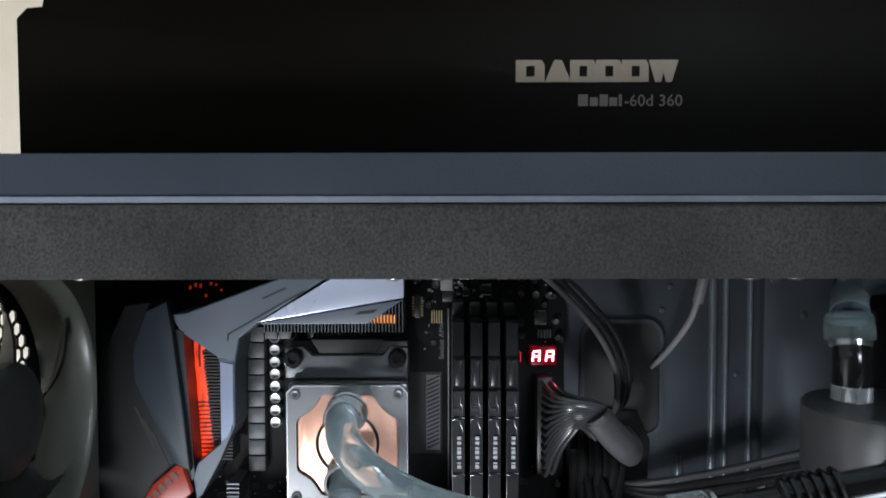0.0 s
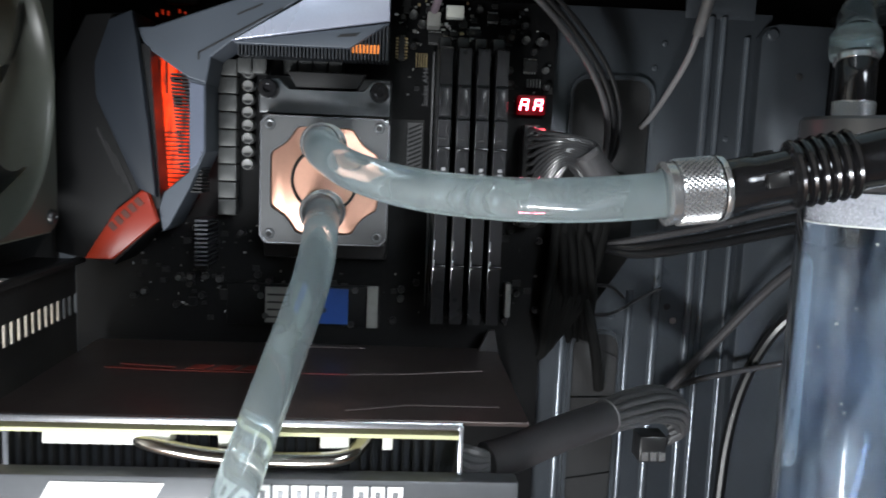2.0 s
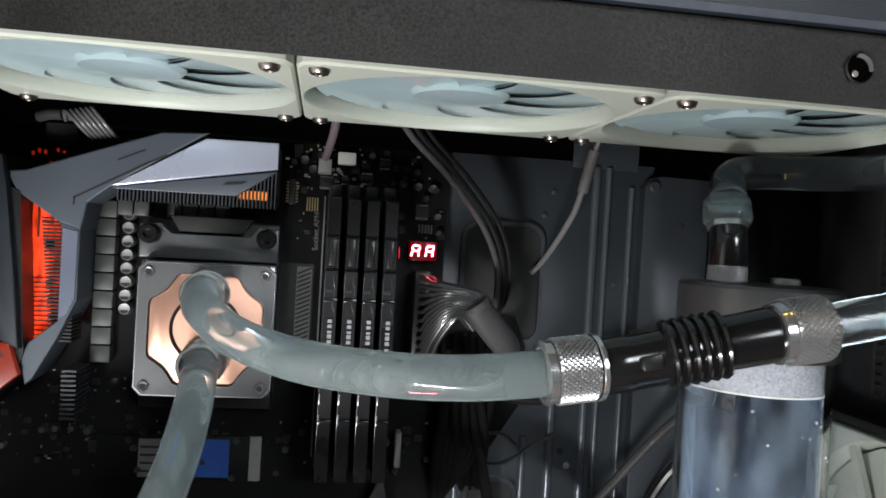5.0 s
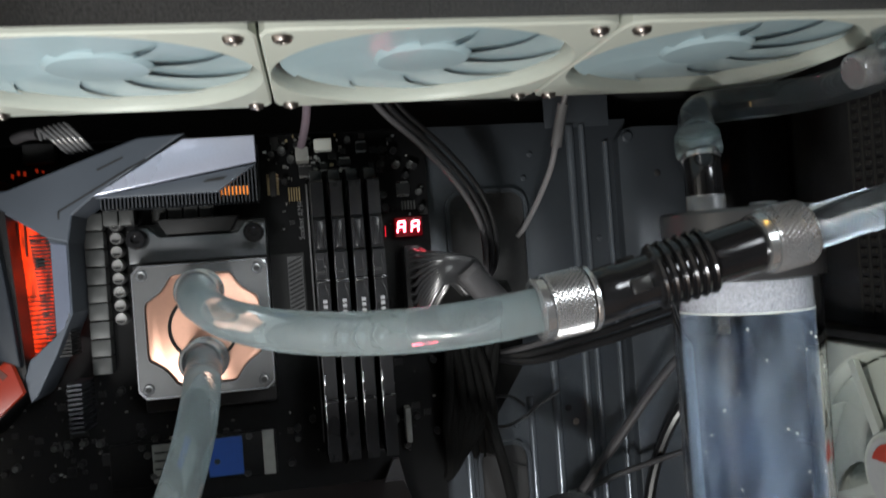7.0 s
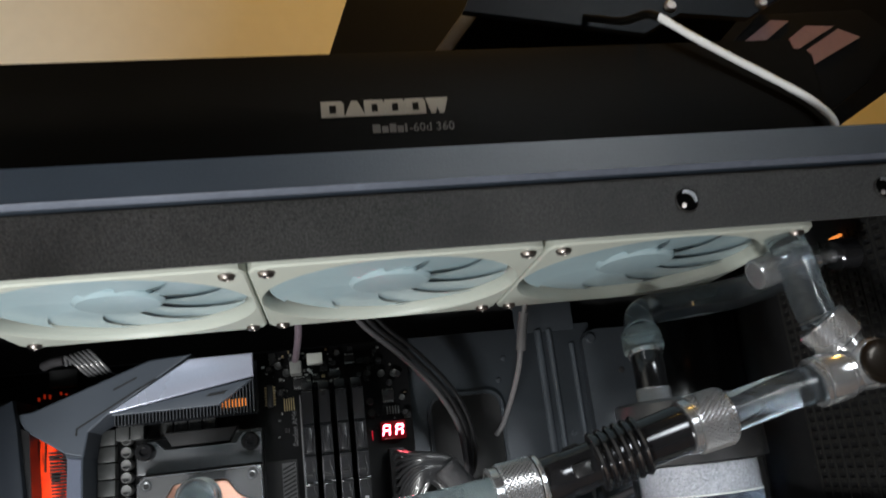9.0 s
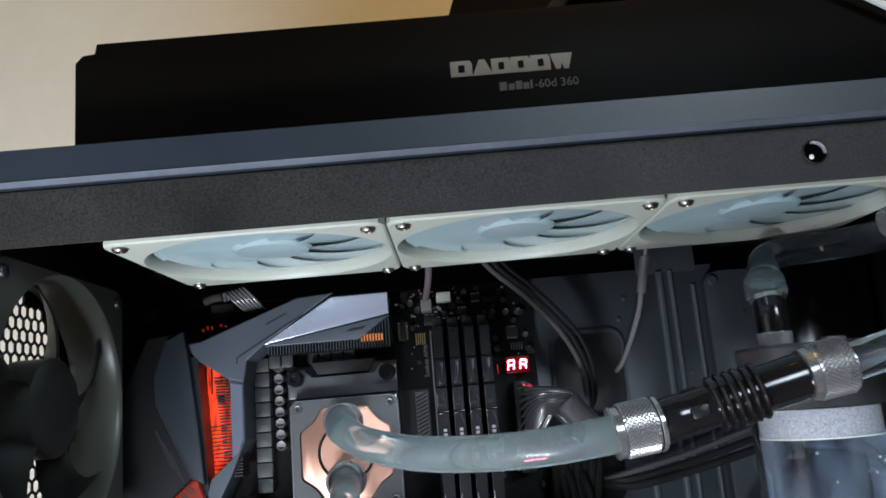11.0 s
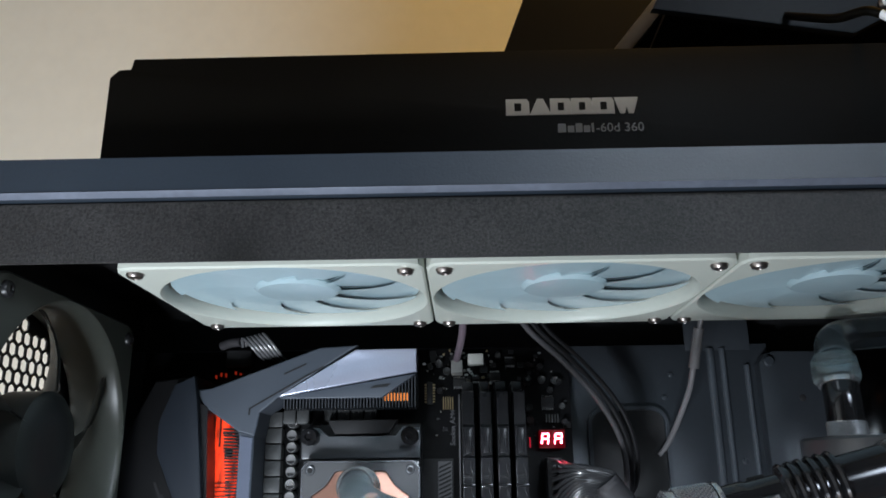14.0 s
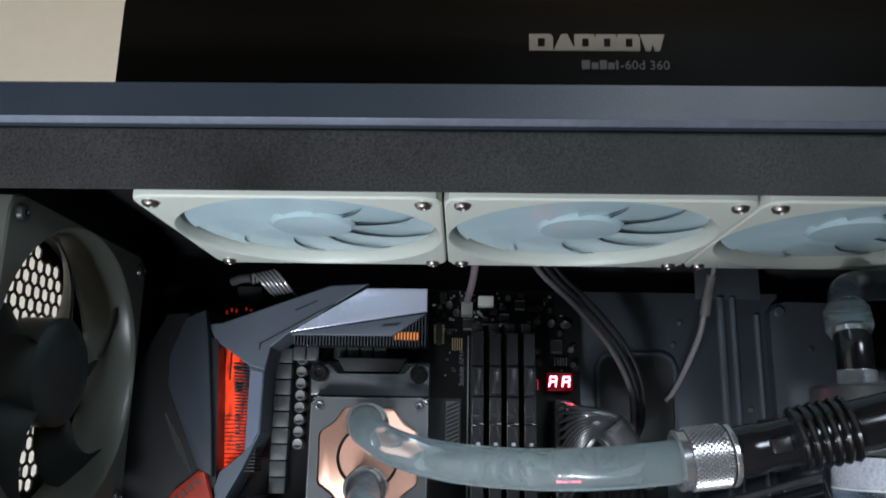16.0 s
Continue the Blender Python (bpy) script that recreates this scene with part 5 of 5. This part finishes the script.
lathe(bm, [(0, 0), (0.0083, 0), (0.0089, 0.0008), (0.0089, 0.0030), (0.0083, 0.0036), (0, 0.0036)], frame_to((EX + 0.0008, EY + 0.003, 0.4608), (0.06, 0.25, 1)), 32)
part("top_ring", bm, CHROME, elbow)
bm = B()
lathe(bm, [(0.0078, 0.0), (0.0101, 0.0), (0.0105, 0.001), (0.0101, 0.0096), (0.0091, 0.0112), (0.0066, 0.0112)], frame_to((EX + 0.001, EY + 0.004, 0.4642), (0.06, 0.28, 1)), 36)
part("clear_sleeve", bm, SLEEVE_CLEAR, elbow, "clear plastic sleeve")
hose([(EX + 0.002, EY + 0.006, 0.4735), (EX + 0.006, EY + 0.014, 0.4830), (EX + 0.020, EY + 0.026, 0.4890), (EX + 0.042, EY + 0.022, 0.4900), (EX + 0.056, EY - 0.004, 0.4890), (EX + 0.056, EY - 0.034, 0.4885), (EX + 0.050, EY - 0.054, 0.4890)],
     HOSE_CLEAR, "clear coolant hose curving away from the reservoir elbow", 8)

# ---- graphics card ----
gpu = thing("graphics_card", "graphics card with a brushed black backplate and satin grey shroud", "graphics card")
GX0, GX1, GZ = -0.1180, 0.0900, 0.3120
part("backplate", box(B(), (GX0, -0.1170, GZ), (GX1, -0.0040, GZ + 0.0020), 0.0006), BACKPLATE, gpu, "brushed black backplate")
part("backplate_edge", box(B(), (GX0, -0.1190, GZ - 0.0012), (0.0640, -0.1171, GZ + 0.0016), 0.0004), EDGE_STEEL, gpu, "polished steel edge")
part("card_board", box(B(), (GX0, -0.1180, GZ - 0.0052), (0.0640, -0.0060, GZ - 0.0036)), EDGE_GREEN, gpu)
bm = B()
box(bm, (GX0, -0.1020, 0.2600), (0.0620, -0.012, GZ - 0.0056))
part("cooler_core", bm, FIN, gpu)
for k in range(40):
    x = GX0 + 0.004 + k * 0.0043
    part("cooler_fin", box(B(), (x, -0.1060, 0.2660), (x + 0.0008, -0.1020, 0.3035)), PIT, gpu, smooth=False)
part("heatpipe", sweep(B(), [(-0.0700, -0.1080, 0.3045), (-0.0550, -0.1160, 0.3020), (-0.0300, -0.1180, 0.2985), (0.0050, -0.1180, 0.2975), (0.0200, -0.1160, 0.2990), (0.0270, -0.1060, 0.3040)], 0.0032, 14, 8), HEATPIPE, gpu, "bent nickel heatpipe")
for x, w in ((-0.0960, 0.0480), (-0.0300, 0.007), (0.0090, 0.0110), (0.0330, 0.004)):
    part("component", box(B(), (x, -0.1165, GZ - 0.0105), (x + w, -0.1080, GZ - 0.0054), 0.0005), WHITE_PLASTIC, gpu)
shroud = part("shroud", box(B(), (GX0, -0.1240, 0.2560), (0.0860, -0.1140, 0.2925), 0.0015), SHROUD, gpu, "satin grey plastic shroud")
x = -0.0280
for w in (0.0072, 0.0066, 0.0066, 0.0070, 0.0068, 0.0068, 0.0064, 0.0, 0.0066, 0.0062, 0.0072):
    if w:
        bar = part("mark_block", box(B(), (x, -0.1245, 0.2815), (x + w * 0.82, -0.1239, 0.2900)), WHITE_PRINT, shroud, smooth=False)
        part("mark_counter", box(B(), (x + w * 0.26, -0.1248, 0.2838), (x + w * 0.56, -0.1244, 0.2878)), SHROUD, bar, smooth=False)
        x += w
    else:
        x += 0.0035
part("mark_panel", prism(B(), [(-0.0960, 0.2790), (-0.0900, 0.2900), (-0.0480, 0.2900), (-0.0540, 0.2790)], -0.1245, -0.1239), WHITE_PRINT, shroud, "white printed panel")
part("end_bracket", box(B(), (0.0625, -0.1200, 0.2930), (0.0642, -0.0800, GZ + 0.0010), 0.0003), EDGE_STEEL, gpu)


def trace(pts, w, mat, name):
    """A flat printed line on the backplate."""
    bm2 = B()
    for a, b in zip(pts, pts[1:]):
        a, b = Vector(a), Vector(b)
        d = (b - a).normalized()
        n = Vector((-d.y, d.x)) * w / 2
        prism(bm2, [a + n, b + n, b - n, a - n], GZ + 0.0021, GZ + 0.0024, axes="xy")
    part(name, bm2, mat, gpu, smooth=False)


trace([(-0.0950, -0.0560), (-0.0620, -0.0590), (0.0150, -0.0590)], 0.0012, RED_PRINT, "printed_line")
trace([(-0.0900, -0.0500), (-0.0640, -0.0540)], 0.0010, RED_PRINT, "printed_line")
trace([(0.0150, -0.0590), (0.0420, -0.0560), (0.0780, -0.0480)], 0.0011, GREY_PRINT, "printed_line")
trace([(0.0180, -0.1080), (0.0420, -0.1000), (0.0800, -0.1000)], 0.0014, GREY_PRINT, "printed_line")
trace([(-0.0250, -0.0110), (0.0200, -0.0110)], 0.0012, GREY_PRINT, "printed_line")
for k in range(3):
    x = -0.0590 + k * 0.0125
    part("printed_mark", prism(B(), [(x, -0.0560), (x + 0.0030, -0.0490), (x + 0.0115, -0.0490), (x + 0.0085, -0.0560)], GZ + 0.0021, GZ + 0.0024, axes="xy"), RED_PRINT, gpu, smooth=False)
part("card_bracket", prism(B(), [(0.0780, 0.3100), (0.0850, 0.3250), (0.0880, 0.3250), (0.0960, 0.2880), (0.0920, 0.2880)], -0.010, -0.0070), GREY_SLEEVE, gpu)

# ---- cables ----
# main power wires: a fan of bent wires gathered in a sleeve
main = thing("main_power_cable", "black main power cable whose wires fan out into the board socket", "cable")
for row in range(2):
    for k in range(12):
        z = 0.4295 - k * 0.0042
        f = k / 11
        mouth = Vector((0.1270 - 0.0085 * f - 0.001 * row, -0.0365 + 0.005 * row, 0.4245 - 0.0115 * f))
        x0 = 0.1012 + 0.0042 * row
        pts = [(x0, -0.0075, z), (x0 + 0.0006, -0.0200 + 0.004 * row, z + 0.0006), (x0 + 0.0032, -0.0310 + 0.005 * row, z + (mouth.z - z) * 0.48 + 0.0012),
               (x0 + 0.0105, -0.0375 + 0.005 * row, z + (mouth.z - z) * 0.90 + 0.0022), tuple(mouth), tuple(mouth + Vector((0.006, 0.001, -0.006)))]
        part("wire", sweep(B(), pts, 0.0011, 10, 6), WIRE_GLOSS, main)
part("sleeve", sweep(B(), [(0.1252, -0.0362, 0.4190), (0.1280, -0.0360, 0.4150), (0.1335, -0.0340, 0.4085), (0.1410, -0.0290, 0.4010), (0.1475, -0.0140, 0.3950), (0.1490, 0.0110, 0.3940)], 0.0080, 18, 6, flat=0.72), material("pale_heat_shrink", (0.050, 0.048, 0.051), 0.65, grain=0.2, bump=0.3, stain=0.3), main, "grey heat-shrink sleeve")
bm = B()
lathe(bm, [(0.0084, 0.0), (0.0096, -0.0010), (0.0101, 0.0005), (0.0094, 0.0022)], frame_to((0.1250, -0.0363, 0.4193), (0.60, 0.0, -0.78)) @ Matrix.Diagonal((0.88, 0.68, 1.0, 1.0)), 24)
part("sleeve_mouth", bm, MATS["pale_heat_shrink"], main, "torn grey sleeve edge")
for k, (dx, r, mat) in enumerate(((0.0, 0.0016, GREY_SLEEVE), (0.0050, 0.0014, RUBBER), (0.0100, 0.0011, RUBBER))):
    cable("fan_cable", [(0.0800 + dx, -0.045, 0.5080), (0.0900 + dx, -0.0380, 0.4960), (0.1080 + dx, -0.0330, 0.4800), (0.1260 + dx * 0.9, -0.0270, 0.4600), (0.1370 + dx * 0.7, -0.0200, 0.4400), (0.1410 + dx * 0.5, -0.0080, 0.4200), (0.1430, 0.0110, 0.4080)], r, mat,
          "black fan cable running down to the cable slot", group="fan cables")
lead = thing("fan_lead", "thin fan lead with a grey heat-shrink end hanging by the tray", "cable")
part("shrink", sweep(B(), [(0.1766, -0.0440, 0.4960), (0.1755, -0.0415, 0.4890), (0.1745, -0.0400, 0.4830), (0.1735, -0.0380, 0.4760)], 0.0027, 12, 6), LEAD_GREY, lead, "grey heat-shrink sleeve")
part("upper_wire", sweep(B(), [(0.1785, -0.0520, 0.5090), (0.1776, -0.0480, 0.5020), (0.1764, -0.0440, 0.4950)], 0.0013, 10, 6), LEAD_GREY, lead)
part("wire", sweep(B(), [(0.1735, -0.0380, 0.4770), (0.1725, -0.0300, 0.4660), (0.1705, -0.0120, 0.4520), (0.1680, 0.0060, 0.4400), (0.1640, 0.0110, 0.4340)], 0.0015, 10, 6), LEAD_GREY, lead)
head = thing("fan_plug_lead", "fan lead with a mauve sleeve plugged into the board", "cable")
part("sleeve", sweep(B(), [(0.0545, -0.0450, 0.5050), (0.0535, -0.0300, 0.4970), (0.0515, -0.0160, 0.4900), (0.0500, -0.0080, 0.4860)], 0.0020, 10, 6), material("mauve_grey_sleeve", (0.13, 0.10, 0.12), 0.5, grain=0.15, stain=0.15), head)
part("plug", box(B(), (0.0470, -0.0100, 0.4790), (0.0535, PY, 0.4860), 0.0005), GREY_LABEL, head)
# black wires coloured grey, with the white highlights on them mixed in
HIGHLIGHT_WIRE = material("highlit_black_wire", (0.11, 0.11, 0.115), 0.2, coat=0.6, grain=0.1, stain=0.2)
eps = thing("processor_power_cable", "processor power cable with shiny black wires at the board's top edge", "cable")
part("plug", box(B(), (-0.0830, -0.0010, 0.4850), (-0.0680, PY, 0.4950), 0.001), PIT, eps)
part("sleeve", sweep(B(), [(-0.0840, -0.0060, 0.4965), (-0.0780, -0.0100, 0.4975), (-0.0715, -0.0125, 0.4975)], 0.0026, 14, 6), GREY_SLEEVE, eps, "grey heat-shrink sleeve")
for k in range(6):
    part("wire", sweep(B(), [(-0.0705 + 0.0020 * k, -0.0120, 0.4950 + 0.0006 * k), (-0.0690 + 0.0022 * k, -0.0185, 0.4985 + 0.0005 * k), (-0.0640 + 0.0023 * k, -0.0215, 0.4945 + 0.0003 * k), (-0.0590 + 0.0024 * k, -0.0170, 0.4888), (-0.0570 + 0.0024 * k, -0.0020, 0.4865)], 0.00095, 10, 6), HIGHLIGHT_WIRE, eps)

pcie = thing("graphics_power_cable", "thick ribbed black power cable bending into the graphics card", "cable")
for k in range(5):
    part("wire", sweep(B(), [(0.0640, -0.1060 + 0.001 * k, 0.2990 - 0.0028 * k), (0.0700, -0.1100, 0.2990 - 0.0032 * k), (0.0775, -0.1060, 0.2955 - 0.0012 * k)], 0.0021, 10, 6), HIGHLIGHT_WIRE, pcie)
part("sleeve", sweep(B(), [(0.0750, -0.1060, 0.2935), (0.0880, -0.0990, 0.2945), (0.1100, -0.0840, 0.2975), (0.1350, -0.0660, 0.2990)], 0.0078, 18, 8), GREY_SLEEVE, pcie)
for k in range(7):
    a = radians(-75 + 30 * k)
    off = Vector((0.0030 * math.cos(a), -0.0052 * math.cos(a), 0.0060 * math.sin(a)))
    run = [Vector(p) + off * f for p, f in (((0.1330, -0.0655, 0.2990), 1.0), ((0.1480, -0.0560, 0.2998), 1.25), ((0.1640, -0.0450, 0.2990), 1.25), ((0.1770, -0.0350, 0.2935), 1.2), ((0.1820, -0.0280, 0.2840), 1.05), ((0.1760, -0.0250, 0.2770), 0.9))]
    part("bundle_wire", sweep(B(), run, 0.0019, 10, 7), BRAID, pcie)
bm = B()
lathe(bm, [(0.0070, 0.0), (0.0084, 0.0004), (0.0084, 0.0012), (0.0070, 0.0016)], frame_to((0.1335, -0.0665, 0.2992), (0.80, 0.60, 0.02)), 24)
part("sleeve_end", bm, LEAD_GREY, pcie)
plug = part("spare_plug", box(B(), (0.1620, -0.0340, 0.2640), (0.1760, -0.0200, 0.2780), 0.001), BLACK_PLASTIC, pcie)
for k in range(3):
    part("plug_cell", box(B(), (0.1632 + 0.0044 * k, -0.0346, 0.2655), (0.1664 + 0.0044 * k, -0.0338, 0.2700)), CHROME, plug, smooth=False)

cable("tray_cable", [(0.2700, -0.0300, 0.3900), (0.2360, -0.0180, 0.3600), (0.2080, -0.0080, 0.3230), (0.1840, -0.0030, 0.2920), (0.1780, 0.0020, 0.2820)], 0.0026, GREY_SLEEVE, "dark grey cable crossing the tray")
cable("tray_cable", [(0.2560, -0.0200, 0.3520), (0.2410, -0.0060, 0.3290), (0.2290, -0.0010, 0.3000), (0.2225, 0.0010, 0.2650), (0.2200, 0.0010, 0.2200)], 0.0030, RUBBER, "thick black cable hanging along the tray")
cable("tray_cable", [(0.2700, -0.0180, 0.3200), (0.2410, -0.0100, 0.3110), (0.2060, -0.0040, 0.3010), (0.1840, -0.0010, 0.2920)], 0.0016, GREY_SLEEVE, "thin grey cable crossing the tray")
for k in range(3):
    cable("front_panel_cable", [(0.2700, -0.0350, 0.4060 - 0.006 * k), (0.2350, -0.0240, 0.3970 - 0.006 * k), (0.1980, -0.0150, 0.3850 - 0.005 * k), (0.1630, -0.0080, 0.3760 - 0.004 * k), (0.1420, 0.0060, 0.3700)], 0.0018 + 0.0003 * k, RUBBER if k else GREY_SLEEVE,
          "black cable running across the tray behind the reservoir", group="front panel cables")
part("tie", box(B(), (0.1795, -0.0080, 0.2870), (0.1850, 0.0020, 0.2945), 0.0008), GREY_LABEL, tray)
cable("slot_cable", [(0.1300, -0.0040, 0.3600), (0.1380, -0.0060, 0.3360), (0.1440, -0.0040, 0.3120), (0.1500, 0.0080, 0.2900)], 0.0030, DULL, "black cable entering the lower tray slot")
for k in range(4):
    cable("slot_cable", [(0.1190 + 0.004 * k, -0.0020, 0.3920 - 0.003 * k), (0.1220 + 0.004 * k, -0.0100 - 0.002 * (k % 2), 0.3720), (0.1240 + 0.005 * k, -0.0080, 0.3480), (0.1290 + 0.004 * k, 0.0020, 0.3300), (0.1330 + 0.004 * k, 0.0140, 0.3150)], 0.0024, DULL, "black cable hanging beside the tray slot", group="slot cables")
# soft shadow on the tray, built as a black plate
part("rubber_grommet", prism(B(), [(0.1150, 0.3150), (0.1150, 0.4120), (0.1560, 0.4100), (0.1625, 0.3940), (0.1620, 0.3640), (0.1460, 0.3390), (0.1280, 0.3200)], 0.0080, 0.0114, 0.001), DULL, tray, "black plate standing in for the shadow on the tray")
# black cable shapes added to deepen that shadow
for k in range(7):
    cable("loom_cable", [(0.1460 - 0.0042 * k, 0.0060, 0.4020 - 0.001 * k), (0.1440 - 0.0042 * k, -0.0060 - 0.002 * (k % 2), 0.3850), (0.1400 - 0.0038 * k, -0.0080 + 0.002 * (k % 3), 0.3620), (0.1330 - 0.0030 * k, -0.0050, 0.3380), (0.1220 - 0.0010 * k, 0.0030, 0.3185 - 0.001 * k), (0.1130, 0.0078, 0.3070), (0.1080, 0.0090, 0.2990)], 0.0027 + 0.0003 * (k % 3), DULL, "dull black cable shape added to fill the shadow beside the board", group="bundled cables")
loop = [(0.1420 + 0.016 * math.cos(a), -0.004 + 0.003 * math.sin(2 * a), 0.3420 + 0.008 * math.sin(a)) for a in (0.2, 1.0, 1.8, 2.6, 3.4, 4.2, 5.0, 5.8)]
cable("coiled_lead", loop + [(0.1640, -0.002, 0.3420), (0.1780, -0.001, 0.3490)], 0.0009, RUBBER, "thin black lead coiled beside the tray slot")

# ---- equipment box standing on the back of the case roof ----
cab = thing("equipment_box", "black equipment box with a slate panel and faded pink stripes", "equipment box")
part("carcass", prism(B(), [(0.0290, 0.5376), (0.0650, 0.6470), (0.1400, 0.8580), (0.7736, 0.8582), (0.7736, 0.8024), (0.4574, 0.6288), (0.4016, 0.5854), (0.1600, 0.5376)], 0.0316, 0.1200, 0.002), CABINET, cab)
part("edge_strip", prism(B(), [(0.14, 0.6753), (0.2342, 0.7962), (0.2491, 0.7962), (0.1524, 0.6753)], 0.0235, 0.0315, 0.0015), CABINET_EDGE, cab)
def overhang(pts):
    """Outline of the overhanging panel, drawn on the carcass and brought forward."""
    return [(0.078 + (a - 0.078) * 0.808, 0.431 + (b - 0.431) * 0.808) for a, b in pts]


panel_outline = overhang([(0.1704, 0.7019), (0.2231, 0.8086), (0.4574, 0.8086), (0.4070, 0.7110), (0.3720, 0.6910), (0.3220, 0.6960), (0.2930, 0.6810)])
part("upper_panel", prism(B(), panel_outline, -0.1000, -0.0960, 0.001), material("dull_slate_panel", (0.012, 0.016, 0.022), 0.5, specular=0.25, grain=0.15, stain=0.25), cab, "slate painted panel")
part("panel_arm", prism(B(), [(a + 0.004, b + 0.006) for a, b in overhang([(0.1900, 0.7250), (0.2231, 0.8000), (0.4500, 0.8000), (0.3900, 0.7110)])], -0.0959, 0.0314), CABINET, cab)
for sx, sz in overhang([(0.3148, 0.7010), (0.383, 0.7019)]):
    bm = B()
    lathe(bm, [(0.0037, 0), (0.0037, 0.0012), (0.0025, 0.0025), (0, 0.0025)], frame_to((sx, -0.1000, sz), (0, -1, 0)), 16)
    part("panel_screw", bm, SCREW, cab)
part("lower_panel", prism(B(), [(0.3200, 0.6430), (0.3730, 0.6880), (0.4500, 0.6900), (0.4700, 0.6700), (0.4400, 0.6330), (0.3950, 0.6080), (0.3500, 0.6080)], -0.0290, 0.0314, 0.0015), CABINET, cab)
for outline in ([(0.335, 0.652), (0.349, 0.651), (0.392, 0.681), (0.379, 0.682)], [(0.360, 0.648), (0.372, 0.648), (0.424, 0.676), (0.403, 0.677)], [(0.382, 0.649), (0.386, 0.640), (0.442, 0.667), (0.427, 0.674)]):
    part("stripe", prism(B(), outline, -0.0310, -0.0292), STRIPE, cab, "faded pink painted stripe")

white = thing("white_cable", "white cable with a black sleeve draped over the radiator end", "cable")
part("jacket", sweep(B(), [(0.2250, -0.1660, 0.6020), (0.2405, -0.1650, 0.5915), (0.2560, -0.1640, 0.5820), (0.2710, -0.1635, 0.5727), (0.2840, -0.1630, 0.5645), (0.2935, -0.1630, 0.5568), (0.3000, -0.1625, 0.5480), (0.3045, -0.1530, 0.5415), (0.3080, -0.1300, 0.5403)], 0.0017, 12, 8), WHITE_CABLE, white)
part("sleeve", sweep(B(), [(0.2258, -0.1660, 0.6014), (0.2215, -0.1620, 0.6055), (0.2190, -0.1450, 0.6130), (0.2190, -0.1200, 0.6300), (0.2200, -0.0940, 0.6480)], 0.0020, 12, 6), RAD_BLACK, white, "black cable sleeve")
